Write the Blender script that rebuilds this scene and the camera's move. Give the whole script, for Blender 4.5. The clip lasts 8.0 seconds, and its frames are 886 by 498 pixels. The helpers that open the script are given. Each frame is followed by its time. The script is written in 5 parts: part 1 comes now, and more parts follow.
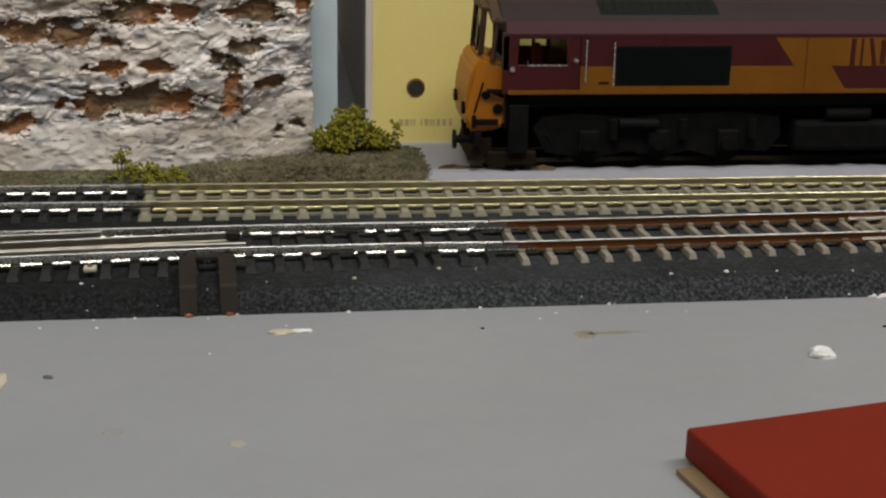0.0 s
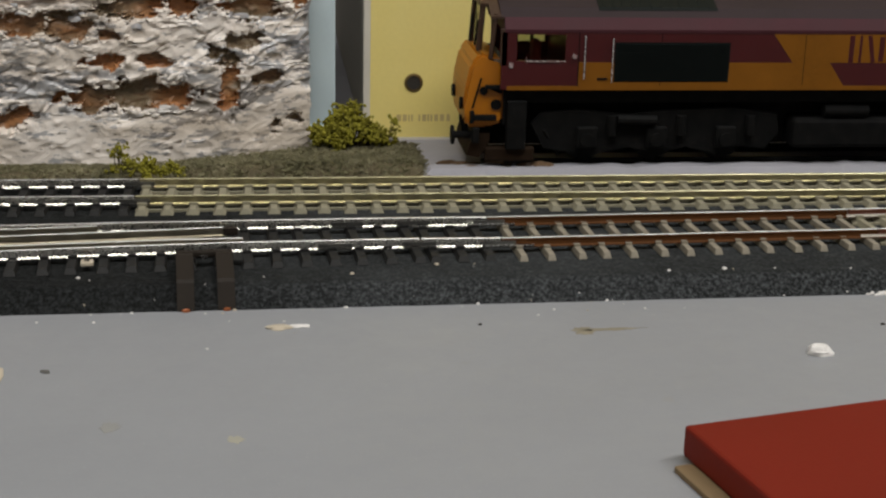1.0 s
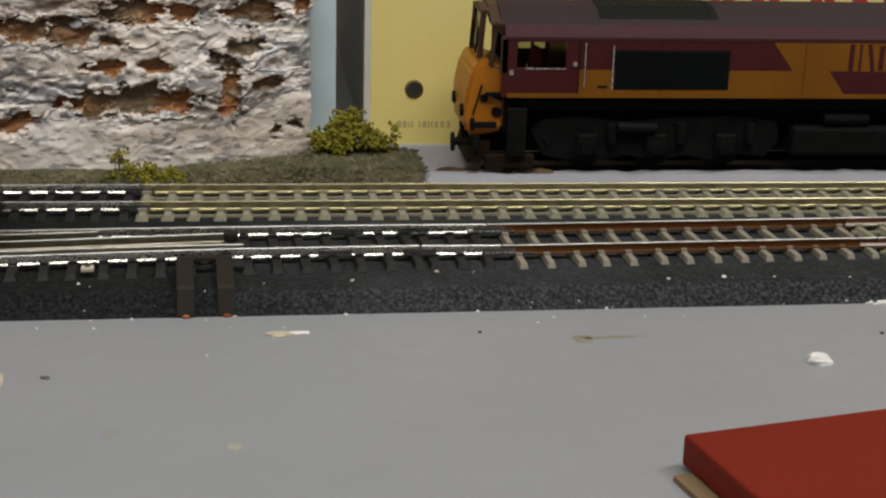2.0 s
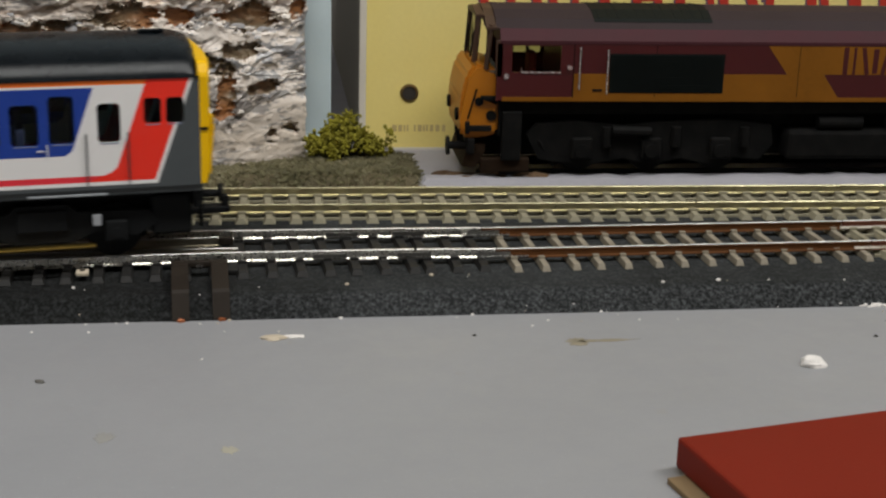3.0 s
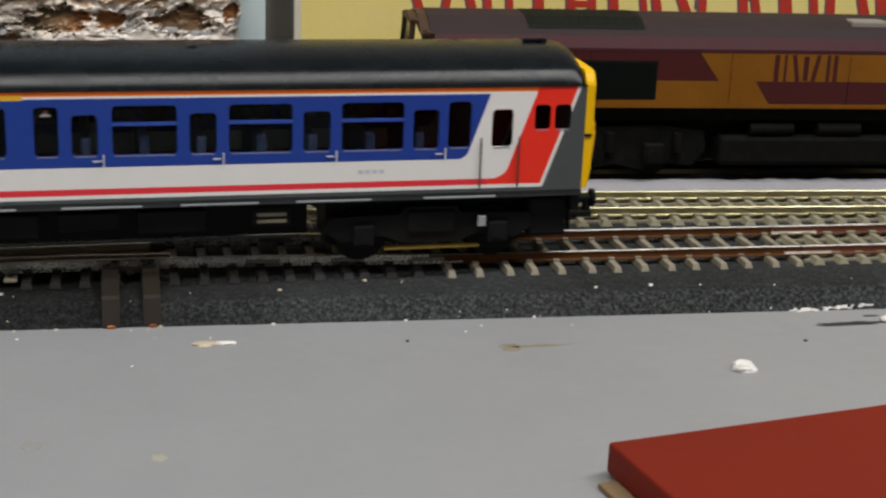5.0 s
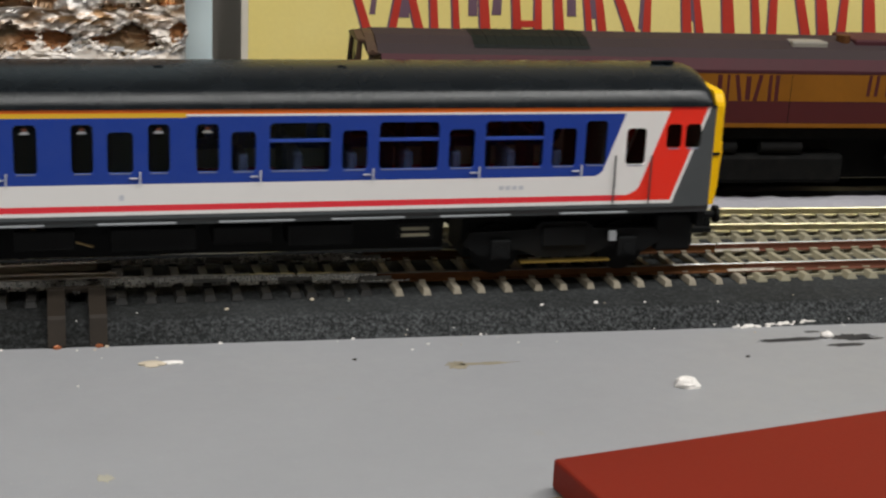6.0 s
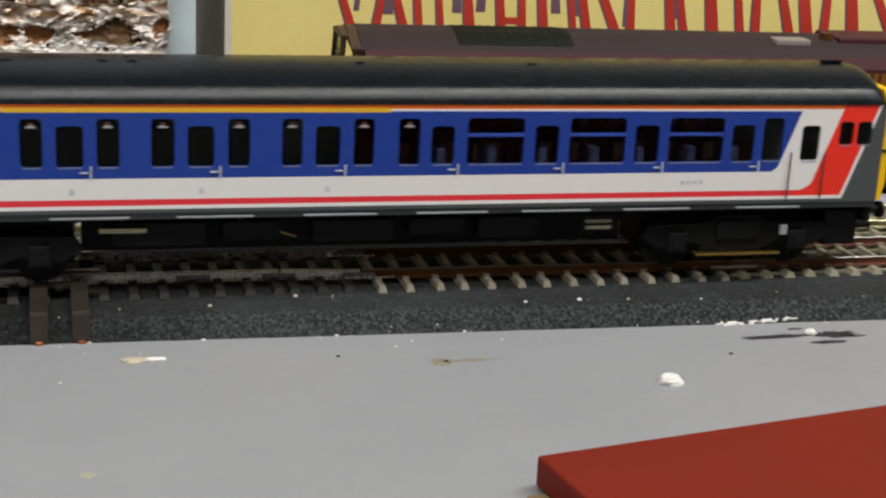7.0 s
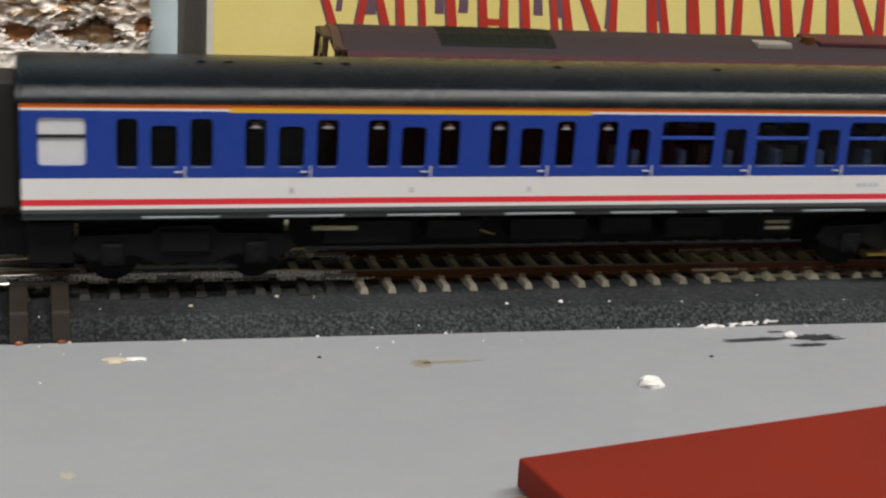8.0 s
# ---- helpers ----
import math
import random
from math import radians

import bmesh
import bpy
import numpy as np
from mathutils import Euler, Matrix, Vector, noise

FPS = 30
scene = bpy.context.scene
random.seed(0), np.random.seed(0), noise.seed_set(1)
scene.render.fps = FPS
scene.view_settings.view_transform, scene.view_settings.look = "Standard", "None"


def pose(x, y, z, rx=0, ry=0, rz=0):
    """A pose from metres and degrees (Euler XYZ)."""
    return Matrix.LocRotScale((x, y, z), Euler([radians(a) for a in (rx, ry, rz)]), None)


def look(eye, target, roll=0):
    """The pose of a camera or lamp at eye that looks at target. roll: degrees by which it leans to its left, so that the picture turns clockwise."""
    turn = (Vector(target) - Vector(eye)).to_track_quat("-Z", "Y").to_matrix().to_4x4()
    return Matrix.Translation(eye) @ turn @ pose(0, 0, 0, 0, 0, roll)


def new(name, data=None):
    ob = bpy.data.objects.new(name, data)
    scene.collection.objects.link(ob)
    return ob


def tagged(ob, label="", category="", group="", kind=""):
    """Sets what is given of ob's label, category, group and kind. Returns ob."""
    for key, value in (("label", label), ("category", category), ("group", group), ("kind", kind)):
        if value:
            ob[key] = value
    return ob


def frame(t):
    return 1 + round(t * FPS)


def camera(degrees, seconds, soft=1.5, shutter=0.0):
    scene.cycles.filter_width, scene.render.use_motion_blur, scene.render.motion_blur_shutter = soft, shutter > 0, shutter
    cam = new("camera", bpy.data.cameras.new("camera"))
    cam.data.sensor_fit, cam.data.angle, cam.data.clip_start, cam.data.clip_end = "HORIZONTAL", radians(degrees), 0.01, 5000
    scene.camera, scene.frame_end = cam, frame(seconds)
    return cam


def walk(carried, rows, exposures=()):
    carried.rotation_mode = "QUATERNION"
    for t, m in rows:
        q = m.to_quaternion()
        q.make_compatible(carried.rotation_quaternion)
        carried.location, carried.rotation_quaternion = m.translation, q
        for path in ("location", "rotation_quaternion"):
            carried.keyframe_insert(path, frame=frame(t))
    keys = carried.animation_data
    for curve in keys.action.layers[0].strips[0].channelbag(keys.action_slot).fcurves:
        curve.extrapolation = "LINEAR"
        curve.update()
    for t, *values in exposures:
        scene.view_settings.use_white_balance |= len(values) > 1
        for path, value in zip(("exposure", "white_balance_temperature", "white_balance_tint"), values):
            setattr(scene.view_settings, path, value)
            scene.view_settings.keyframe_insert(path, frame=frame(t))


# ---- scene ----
cam = camera(33.58, 8.0, soft=2.3, shutter=0.5)
walk(cam, [
    (0.0, pose(0.0004, -0.0001, 0.1202, 72.246, -1.049, -6.539)),
    (0.5, pose(-0.0003, 0.0004, 0.1199, 72.080, -1.289, -6.682)),
    (1.0, pose(-0.0002, 0.0006, 0.1202, 72.051, -1.332, -6.647)),
    (1.5, pose(-0.0007, 0.0006, 0.1208, 72.120, -1.554, -6.573)),
    (3.0, pose(0.0001, -0.0001, 0.1211, 72.370, -1.531, -6.733)),
    (3.5, pose(0.0001, 0.0000, 0.1211, 72.399, -1.698, -6.921)),
    (4.0, pose(-0.0007, 0.0005, 0.1210, 72.405, -1.933, -7.042)),
    (4.5, pose(0.0006, 0.0009, 0.1209, 72.358, -2.090, -7.838)),
    (6.0, pose(0.0021, -0.0019, 0.1222, 73.380, -2.568, -10.917)),
    (6.5, pose(0.0021, -0.0015, 0.1222, 73.302, -2.790, -11.283)),
    (7.0, pose(0.0019, -0.0016, 0.1221, 73.285, -2.862, -11.530)),
    (7.5, pose(0.0025, -0.0014, 0.1227, 73.232, -3.184, -12.350)),
    (8.0, pose(0.0015, -0.0013, 0.1224, 73.316, -3.383, -12.193)),
], exposures=[(0.0, -0.15), (1.5, -0.13), (3.0, -0.05), (4.5, 0.07), (6.0, 0.24), (8.0, 0.37)])

# ---- light: one ceiling panel in a closed room ----
world = bpy.data.worlds.new("room_air")
world.use_nodes = True
world.node_tree.nodes["Background"].inputs[0].default_value = (0.9, 0.95, 1.0, 1)
world.node_tree.nodes["Background"].inputs[1].default_value = 0.02
scene.world = world
LAMP_AT = (0.22, -0.20, 1.42)
lamp = new("strip_lamp_light", bpy.data.lights.new("strip_lamp_light", "AREA"))
lamp.data.shape, lamp.data.size, lamp.data.size_y = "RECTANGLE", 2.2, 0.26
lamp.data.energy, lamp.data.color = 37.0, (1.0, 0.99, 0.955)
lamp.matrix_world = look(LAMP_AT, (0.05, 0.35, 0.0))

# ---- materials ----
MM = 0.001


class Nodes:
    """A small writer of node trees."""

    def __init__(self, name):
        self.mat = bpy.data.materials.new(name)
        self.mat.use_nodes = True
        self.t = self.mat.node_tree
        self.bsdf = self.t.nodes["Principled BSDF"]

    def add(self, kind):
        return self.t.nodes.new(kind)

    def link(self, a, b):
        self.t.links.new(a, b)

    def coords(self):
        return self.add("ShaderNodeTexCoord").outputs["Object"]

    def noise(self, scale, detail=4.0, rough=0.55, vec=None):
        n = self.add("ShaderNodeTexNoise")
        n.inputs["Scale"].default_value = scale
        n.inputs["Detail"].default_value = detail
        n.inputs["Roughness"].default_value = rough
        self.link(vec or self.coords(), n.inputs["Vector"])
        return n.outputs["Fac"]

    def math(self, op, a, b=0.0, c=None):
        n = self.add("ShaderNodeMath")
        n.operation = op
        for i, v in enumerate((a, b, c)):
            if v is None:
                continue
            if isinstance(v, (int, float)):
                n.inputs[i].default_value = v
            else:
                self.link(v, n.inputs[i])
        return n.outputs[0]

    def ramp(self, fac, lo, hi):
        n = self.add("ShaderNodeMapRange")
        n.inputs["From Min"].default_value, n.inputs["From Max"].default_value = lo, hi
        self.link(fac, n.inputs["Value"])
        return n.outputs["Result"]

    def mix(self, fac, a, b):
        n = self.add("ShaderNodeMix")
        n.data_type = "RGBA"
        for i, v in ((0, fac), (6, a), (7, b)):
            if isinstance(v, (int, float)):
                n.inputs[i].default_value = v
            elif isinstance(v, tuple):
                n.inputs[i].default_value = (*v, 1)
            else:
                self.link(v, n.inputs[i])
        return n.outputs[2]

    def colour(self, c):
        if isinstance(c, tuple):
            self.bsdf.inputs["Base Color"].default_value = (*c, 1)
        else:
            self.link(c, self.bsdf.inputs["Base Color"])

    def bump(self, height, dist, strength=0.6):
        n = self.add("ShaderNodeBump")
        n.inputs["Strength"].default_value, n.inputs["Distance"].default_value = strength, dist
        self.link(height, n.inputs["Height"])
        self.link(n.outputs[0], self.bsdf.inputs["Normal"])

    def surface(self, rough, metal=0.0, spec=0.5):
        if isinstance(rough, (int, float)):
            self.bsdf.inputs["Roughness"].default_value = rough
        else:
            self.link(rough, self.bsdf.inputs["Roughness"])
        self.bsdf.inputs["Metallic"].default_value = metal
        self.bsdf.inputs["Specular IOR Level"].default_value = spec


def paint(name, c, rough=0.5, metal=0.0, var=0.12, coarse=60.0, fine=900.0, bump=0.0, tint=None, spec=0.5):
    """Painted or moulded surface with stains at two scales."""
    n = Nodes(name)
    a, b = n.noise(coarse, 3), n.noise(fine, 3)
    dark = tuple(v * (1 - 2.2 * var) for v in c)
    light = tint or tuple(min(1, v * (1 + 1.6 * var)) for v in c)
    first = n.mix(n.ramp(a, 0.3, 0.7), dark, light)
    n.colour(n.mix(n.ramp(b, 0.25, 0.75), first, c))
    n.surface(n.ramp(n.math("ADD", n.math("MULTIPLY", a, 0.2), rough - 0.1), 0.0, 1.0), metal, spec)
    if bump:
        n.bump(b, bump * MM)
    return n.mat


def metal(name, c, rough, var=0.1, scratch=1500.0):
    n = Nodes(name)
    a, b = n.noise(120, 3), n.noise(scratch, 2)
    n.colour(n.mix(n.ramp(a, 0.3, 0.75), tuple(v * (1 - 2.5 * var) for v in c), c))
    n.surface(n.ramp(n.math("ADD", n.math("MULTIPLY", b, 0.3), rough - 0.15), 0.0, 1.0), 1.0)
    return n.mat


def board_paint():
    n = Nodes("grey_board_paint")
    a, b, c = n.noise(9, 4), n.noise(70, 5, 0.65), n.noise(1400, 2)
    base = n.mix(n.ramp(a, 0.3, 0.7), (0.258, 0.261, 0.273), (0.286, 0.289, 0.300))
    stain = n.mix(n.ramp(b, 0.66, 0.78), base, (0.28, 0.265, 0.235))
    n.colour(n.mix(n.math("MULTIPLY", n.ramp(c, 0.66, 0.8), 0.35), stain, (0.46, 0.46, 0.46)))
    n.surface(n.ramp(b, -0.6, 1.6), 0, 0.4)
    n.bump(n.math("ADD", n.noise(300, 3), n.math("MULTIPLY", b, 1.5)), 0.12 * MM, 0.4)
    return n.mat


def foam():
    n = Nodes("black_foam_underlay")
    a, b, c = n.noise(35, 4), n.noise(1100, 5, 0.75), n.noise(420, 4, 0.7)
    xyz = n.add("ShaderNodeSeparateXYZ")
    n.link(n.coords(), xyz.inputs[0])
    cut = n.ramp(n.math("ADD", xyz.outputs["Z"], n.math("MULTIPLY", n.math("SUBTRACT", c, 0.5), 0.002)), 0.0052, 0.0042)
    # Base tone is darker and less gritty towards the left end.
    rightward = n.ramp(n.math("ADD", xyz.outputs["X"], n.math("MULTIPLY", n.math("SUBTRACT", a, 0.5), 0.06)), -0.02, 0.03)
    left_tone = n.mix(n.ramp(a, 0.35, 0.7), (0.0045, 0.0048, 0.0045), (0.0105, 0.011, 0.0105))
    base = n.mix(rightward, left_tone, n.mix(n.ramp(a, 0.35, 0.7), (0.015, 0.016, 0.016), (0.031, 0.033, 0.034)))
    cut = n.math("MULTIPLY", cut, n.math("ADD", n.math("MULTIPLY", rightward, 0.88), 0.12))
    grit = n.math("MULTIPLY", n.ramp(b, 0.44, 0.74), n.math("ADD", n.math("MULTIPLY", cut, 0.85), 0.16))
    spot = n.mix(grit, base, (0.15, 0.158, 0.165))
    n.colour(n.mix(n.math("MULTIPLY", n.ramp(c, 0.55, 0.75), 0.5), spot, (0.020, 0.0215, 0.022)))
    n.surface(0.9, 0, 0.12)
    n.bump(n.math("ADD", c, n.math("MULTIPLY", b, n.math("ADD", n.math("MULTIPLY", cut, 1.3), 0.4))), 0.6 * MM, 1.0)
    return n.mat


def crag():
    """White plaster over crumpled foil; ochre washes, with some hollow shade, where the wash attribute is high."""
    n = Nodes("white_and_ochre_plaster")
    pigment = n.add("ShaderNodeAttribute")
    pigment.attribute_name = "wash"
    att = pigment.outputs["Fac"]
    streak = n.add("ShaderNodeMapping")
    streak.inputs["Scale"].default_value = (0.5, 1, 1.5)
    n.link(n.coords(), streak.inputs["Vector"])
    v = streak.outputs[0]
    layers = n.add("ShaderNodeMapping")
    layers.inputs["Scale"].default_value = (0.3, 1, 1.3)
    n.link(n.coords(), layers.inputs["Vector"])
    fine = layers.outputs[0]
    a, b, c, d, e = n.noise(120, 5, 0.6, v), n.noise(240, 5, 0.7, v), n.noise(70, 3, 0.5, v), n.noise(900, 3, 0.6, v), n.noise(45, 3, 0.5, v)
    white = n.mix(n.ramp(a, 0.35, 0.65), (0.72, 0.645, 0.575), (0.83, 0.765, 0.705))
    veins = n.ramp(n.math("ADD", b, n.math("ADD", n.math("MULTIPLY", n.math("SUBTRACT", e, 0.5), 0.5), n.math("MULTIPLY", n.math("MINIMUM", att, 0.0), 0.13))), 0.475, 0.525)
    grey = n.mix(veins, white, n.mix(n.ramp(a, 0.4, 0.6), (0.20, 0.20, 0.215), (0.42, 0.415, 0.42)))
    dark = n.mix(n.ramp(n.noise(520, 5, 0.7, fine), 0.60, 0.66), grey, (0.13, 0.105, 0.085))
    # Ochre is paint; the grey-brown also holds shade of the hollow tops.
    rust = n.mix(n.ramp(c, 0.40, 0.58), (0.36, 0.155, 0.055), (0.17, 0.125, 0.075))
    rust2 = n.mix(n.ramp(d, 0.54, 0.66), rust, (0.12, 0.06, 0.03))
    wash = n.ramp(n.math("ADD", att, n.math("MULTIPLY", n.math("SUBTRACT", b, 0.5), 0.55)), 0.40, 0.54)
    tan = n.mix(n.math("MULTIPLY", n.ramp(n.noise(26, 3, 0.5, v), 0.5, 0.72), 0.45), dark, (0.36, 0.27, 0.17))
    xyz = n.add("ShaderNodeSeparateXYZ")
    n.link(n.coords(), xyz.inputs[0])
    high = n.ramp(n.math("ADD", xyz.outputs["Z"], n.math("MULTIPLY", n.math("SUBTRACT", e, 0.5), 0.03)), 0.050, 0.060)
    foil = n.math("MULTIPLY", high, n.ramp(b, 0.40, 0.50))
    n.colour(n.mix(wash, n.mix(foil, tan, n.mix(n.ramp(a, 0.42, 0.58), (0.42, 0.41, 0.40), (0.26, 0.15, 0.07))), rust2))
    n.surface(0.40, 0, 0.5)
    n.link(n.math("MAXIMUM", n.math("MULTIPLY", veins, n.math("SUBTRACT", 0.3, wash)), n.math("MULTIPLY", foil, 0.75)), n.bsdf.inputs["Metallic"])
    n.bump(n.math("ADD", n.math("MULTIPLY", b, 1.0), n.math("MULTIPLY", d, 0.4)), 0.45 * MM, 0.4)
    return n.mat


def flake_paint():
    """Dry-brushed plaster flakes, from cream white to foil grey."""
    n = Nodes("dry_brushed_plaster_flake")
    r = n.add("ShaderNodeObjectInfo").outputs["Random"]
    tone = n.mix(n.ramp(r, 0.66, 0.82), (0.88, 0.81, 0.74), (0.40, 0.40, 0.42))
    n.colour(n.mix(n.ramp(n.noise(420, 4, 0.65), 0.52, 0.66), tone, (0.50, 0.46, 0.42)))
    n.surface(0.5, 0, 0.4)
    n.bump(n.noise(700, 4, 0.7), 0.25 * MM, 0.5)
    return n.mat


def livery():
    """White, blue, red and grey bands with slanting ends behind the cab; x runs to the front, z up from the rail."""
    n = Nodes("banded_coach_paint")
    xyz = n.add("ShaderNodeSeparateXYZ")
    n.link(n.coords(), xyz.inputs[0])
    x, z = n.math("MULTIPLY", xyz.outputs["X"], 1000), n.math("MULTIPLY", xyz.outputs["Z"], 1000)
    xi = n.math("SUBTRACT", x, n.math("MULTIPLY", n.math("SUBTRACT", z, 43.0), 0.355))
    step = lambda v, e: n.math("GREATER_THAN", v, e)
    grey, white, red, blue = (0.060, 0.068, 0.072), (0.74, 0.72, 0.71), (0.80, 0.026, 0.010), (0.007, 0.038, 0.27)
    def fillet(top, k):
        d = n.math("MAXIMUM", n.math("SUBTRACT", top, z), 0.0)
        return n.math("ADD", xi, n.math("MULTIPLY", n.math("MULTIPLY", d, d), k))

    xr, xb = fillet(24.6, 0.45), fillet(29.0, 0.5)
    c = n.mix(step(z, 19.9), grey, white)
    c = n.mix(step(z, 20.8), c, (0.72, 0.03, 0.045))
    c = n.mix(step(z, 22.3), c, white)
    c = n.mix(step(z, 27.3), c, blue)
    low = n.math("GREATER_THAN", z, 20.8)
    c = n.mix(n.math("MULTIPLY", low, step(xb, -24.4)), c, n.mix(n.math("MULTIPLY", step(z, 20.8), n.math("LESS_THAN", z, 22.3)), white, (0.72, 0.03, 0.045)))
    c = n.mix(n.math("MULTIPLY", low, step(xr, -12.8)), c, red)
    c = n.mix(step(z, 43.2), c, n.mix(step(xi, -12.8), white, red))
    first = n.math("MULTIPLY", step(x, -222.0), n.math("LESS_THAN", x, -132.5))
    c = n.mix(step(z, 43.75), c, n.mix(step(xi, -12.8), (0.86, 0.17, 0.015), red))
    band = n.math("MULTIPLY", first, n.math("MULTIPLY", step(z, 42.9), n.math("LESS_THAN", z, 44.0)))
    c = n.mix(band, c, (0.72, 0.42, 0.02))
    c = n.mix(n.math("MULTIPLY", step(z, 19.9), step(xi, -2.9)), c, white)
    c = n.mix(step(xi, -2.0), c, grey)
    n.colour(n.mix(n.math("MULTIPLY", n.noise(300, 4), 0.06), c, (0.25, 0.25, 0.25)))
    n.surface(n.ramp(n.noise(90, 3), -0.3, 1.8), 0, 0.22)
    return n.mat


def glass(name, c, rough=0.04):
    n = Nodes(name)
    n.colour(c)
    n.surface(rough)
    n.bsdf.inputs["Transmission Weight"].default_value = 1.0
    n.bsdf.inputs["IOR"].default_value = 1.16
    return n.mat


def card():
    n = Nodes("yellow_card")
    a, b = n.noise(14, 4), n.noise(700, 3)
    base = n.mix(n.ramp(a, 0.3, 0.7), (0.86, 0.70, 0.21), (0.90, 0.77, 0.30))
    n.colour(n.mix(n.math("MULTIPLY", b, 0.25), base, (0.60, 0.47, 0.19)))
    n.surface(0.55, 0, 0.4)
    n.bump(b, 0.05 * MM, 0.3)
    return n.mat


BOARD, FOAM, CRAG, LIVERY, CARD = board_paint(), foam(), crag(), livery(), card()
GLASS = glass("clear_glazing", (0.50, 0.53, 0.50))
# Near-black panes: the coach's inner darkness is put into the glass colour.
DARK_GLASS = glass("near_black_glazing", (0.003, 0.004, 0.004))
# Foot metal brighter than the head: its glint is put into the colour.
STOCK_HEAD = metal("darker_rail_head", (0.50, 0.49, 0.47), 0.34)
STOCK_SIDE = metal("bright_rail_foot", (0.82, 0.80, 0.75), 0.28)
NICKEL = metal("nickel_silver_rail", (0.27, 0.265, 0.25), 0.40)
NICKEL_SIDE = metal("dark_nickel_rail_side", (0.52, 0.48, 0.39), 0.35)
# Yellow reflected from the box file is put into these metal colours.
GOLD_SIDE = metal("yellow_sheen_metal", (0.58, 0.535, 0.36), 0.33)
GOLD = metal("nickel_rail_yellow_sheen", (0.46, 0.42, 0.27), 0.34)
CHROME = metal("bright_wire", (0.85, 0.85, 0.84), 0.25)
PILLAR = paint("dark_brown_cab_paint", (0.05, 0.022, 0.010), 0.6, var=0.2)
DUSTY = paint("dusty_rust_brown_guard", (0.019, 0.0105, 0.0055), 0.8, spec=0.1, var=0.25, coarse=250)
RUST = paint("rust_brown_paint", (0.088, 0.034, 0.010), 0.65, spec=0.15, var=0.16, coarse=90)
RUST_RED = paint("red_oxide_paint", (0.125, 0.046, 0.028), 0.65, spec=0.15, var=0.14, coarse=90)
TIE_BLACK = paint("black_sleeper_plastic", (0.0075, 0.007, 0.0065), 0.6, var=0.15, coarse=200)
TIE_PALE = paint("pale_concrete_sleeper", (0.25, 0.228, 0.158), 0.7, var=0.12, coarse=150, bump=0.1)
TIE_GREY = paint("weathered_grey_sleeper", (0.24, 0.21, 0.16), 0.65, var=0.22, coarse=220, bump=0.12)
FLAKE = flake_paint()
CLIP = paint("dark_brown_moulded_plastic", (0.020, 0.015, 0.011), 0.6, spec=0.2, var=0.14, coarse=200)
COPPER = paint("orange_copper_tip", (0.30, 0.09, 0.03), 0.4, 0.4)
RED = paint("dull_red_card", (0.165, 0.0135, 0.005), 0.6, var=0.07, coarse=25, fine=1200, bump=0.04, spec=0.18)
TAN = paint("brown_card", (0.21, 0.14, 0.07), 0.8, var=0.12)
GREYGROUND = paint("pale_grey_ground_card", (0.29, 0.283, 0.31), 0.8, var=0.09, coarse=50, fine=1600, bump=0.15)
SKY = paint("pale_blue_backboard_paint", (0.56, 0.67, 0.71), 0.7, var=0.03)
FILESIDE = paint("grey_card_side", (0.22, 0.20, 0.17), 0.8, var=0.05)
WHITE_EDGE = paint("off_white_board_edge", (0.66, 0.62, 0.54), 0.7, var=0.06)
INK = paint("faded_brown_ink", (0.55, 0.42, 0.18), 0.7)
SIGN_RED = paint("sign_red_ink", (0.50, 0.035, 0.02), 0.55, var=0.1)
SIGN_PURPLE = paint("sign_purple_ink", (0.15, 0.085, 0.12), 0.6, var=0.1)
HOLE = paint("hole_shade", (0.03, 0.025, 0.02), 0.9)
RIM = metal("dull_brass_eyelet", (0.35, 0.25, 0.12), 0.4)
SOIL = paint("brown_scatter_earth", (0.095, 0.075, 0.038), 0.9, var=0.2, coarse=200, bump=0.4)
GRASS = paint("dull_static_grass", (0.22, 0.205, 0.10), 0.85, var=0.36, coarse=70, fine=500, tint=(0.50, 0.44, 0.29))
LEAF = paint("yellow_green_scatter_foliage", (0.19, 0.168, 0.004), 0.8, var=0.2, coarse=260, tint=(0.31, 0.285, 0.016))
TWIG = paint("brown_twig", (0.07, 0.05, 0.025), 0.8)
EARTH = paint("brown_earth_scatter", (0.105, 0.06, 0.028), 0.9, var=0.2, coarse=300, bump=0.3)
CRUMB = paint("white_plaster_crumb", (0.74, 0.71, 0.68), 0.8, var=0.07, coarse=300, bump=0.2)
CREAM = paint("cream_plaster_flake", (0.50, 0.43, 0.33), 0.8, var=0.1, coarse=300, bump=0.2)
GREYCHIP = paint("dark_grey_chip", (0.10, 0.095, 0.085), 0.7)
PALESTAIN = paint("pale_buff_stain", (0.36, 0.335, 0.27), 0.6, var=0.06)
SMEAR = paint("brown_smear", (0.24, 0.21, 0.15), 0.6, var=0.2, coarse=300)
GREYSTAIN = paint("faint_grey_stain", (0.27, 0.265, 0.25), 0.6, var=0.06)
BLACKSMEAR = paint("black_paint_smear", (0.022, 0.022, 0.026), 0.6, var=0.25, coarse=300)
MAROON = paint("maroon_body_paint", (0.055, 0.0025, 0.0034), 0.42, var=0.08, coarse=70)
ROOF_MAROON = paint("dusty_maroon_roof_paint", (0.056, 0.015, 0.020), 0.6, spec=0.2, var=0.1, coarse=80)
LOCO_GOLD = paint("golden_yellow_body_paint", (0.205, 0.076, 0.004), 0.5, spec=0.25, var=0.12)
NOSE_GOLD = paint("warning_orange_yellow_paint", (0.42, 0.14, 0.0015), 0.4, var=0.1)
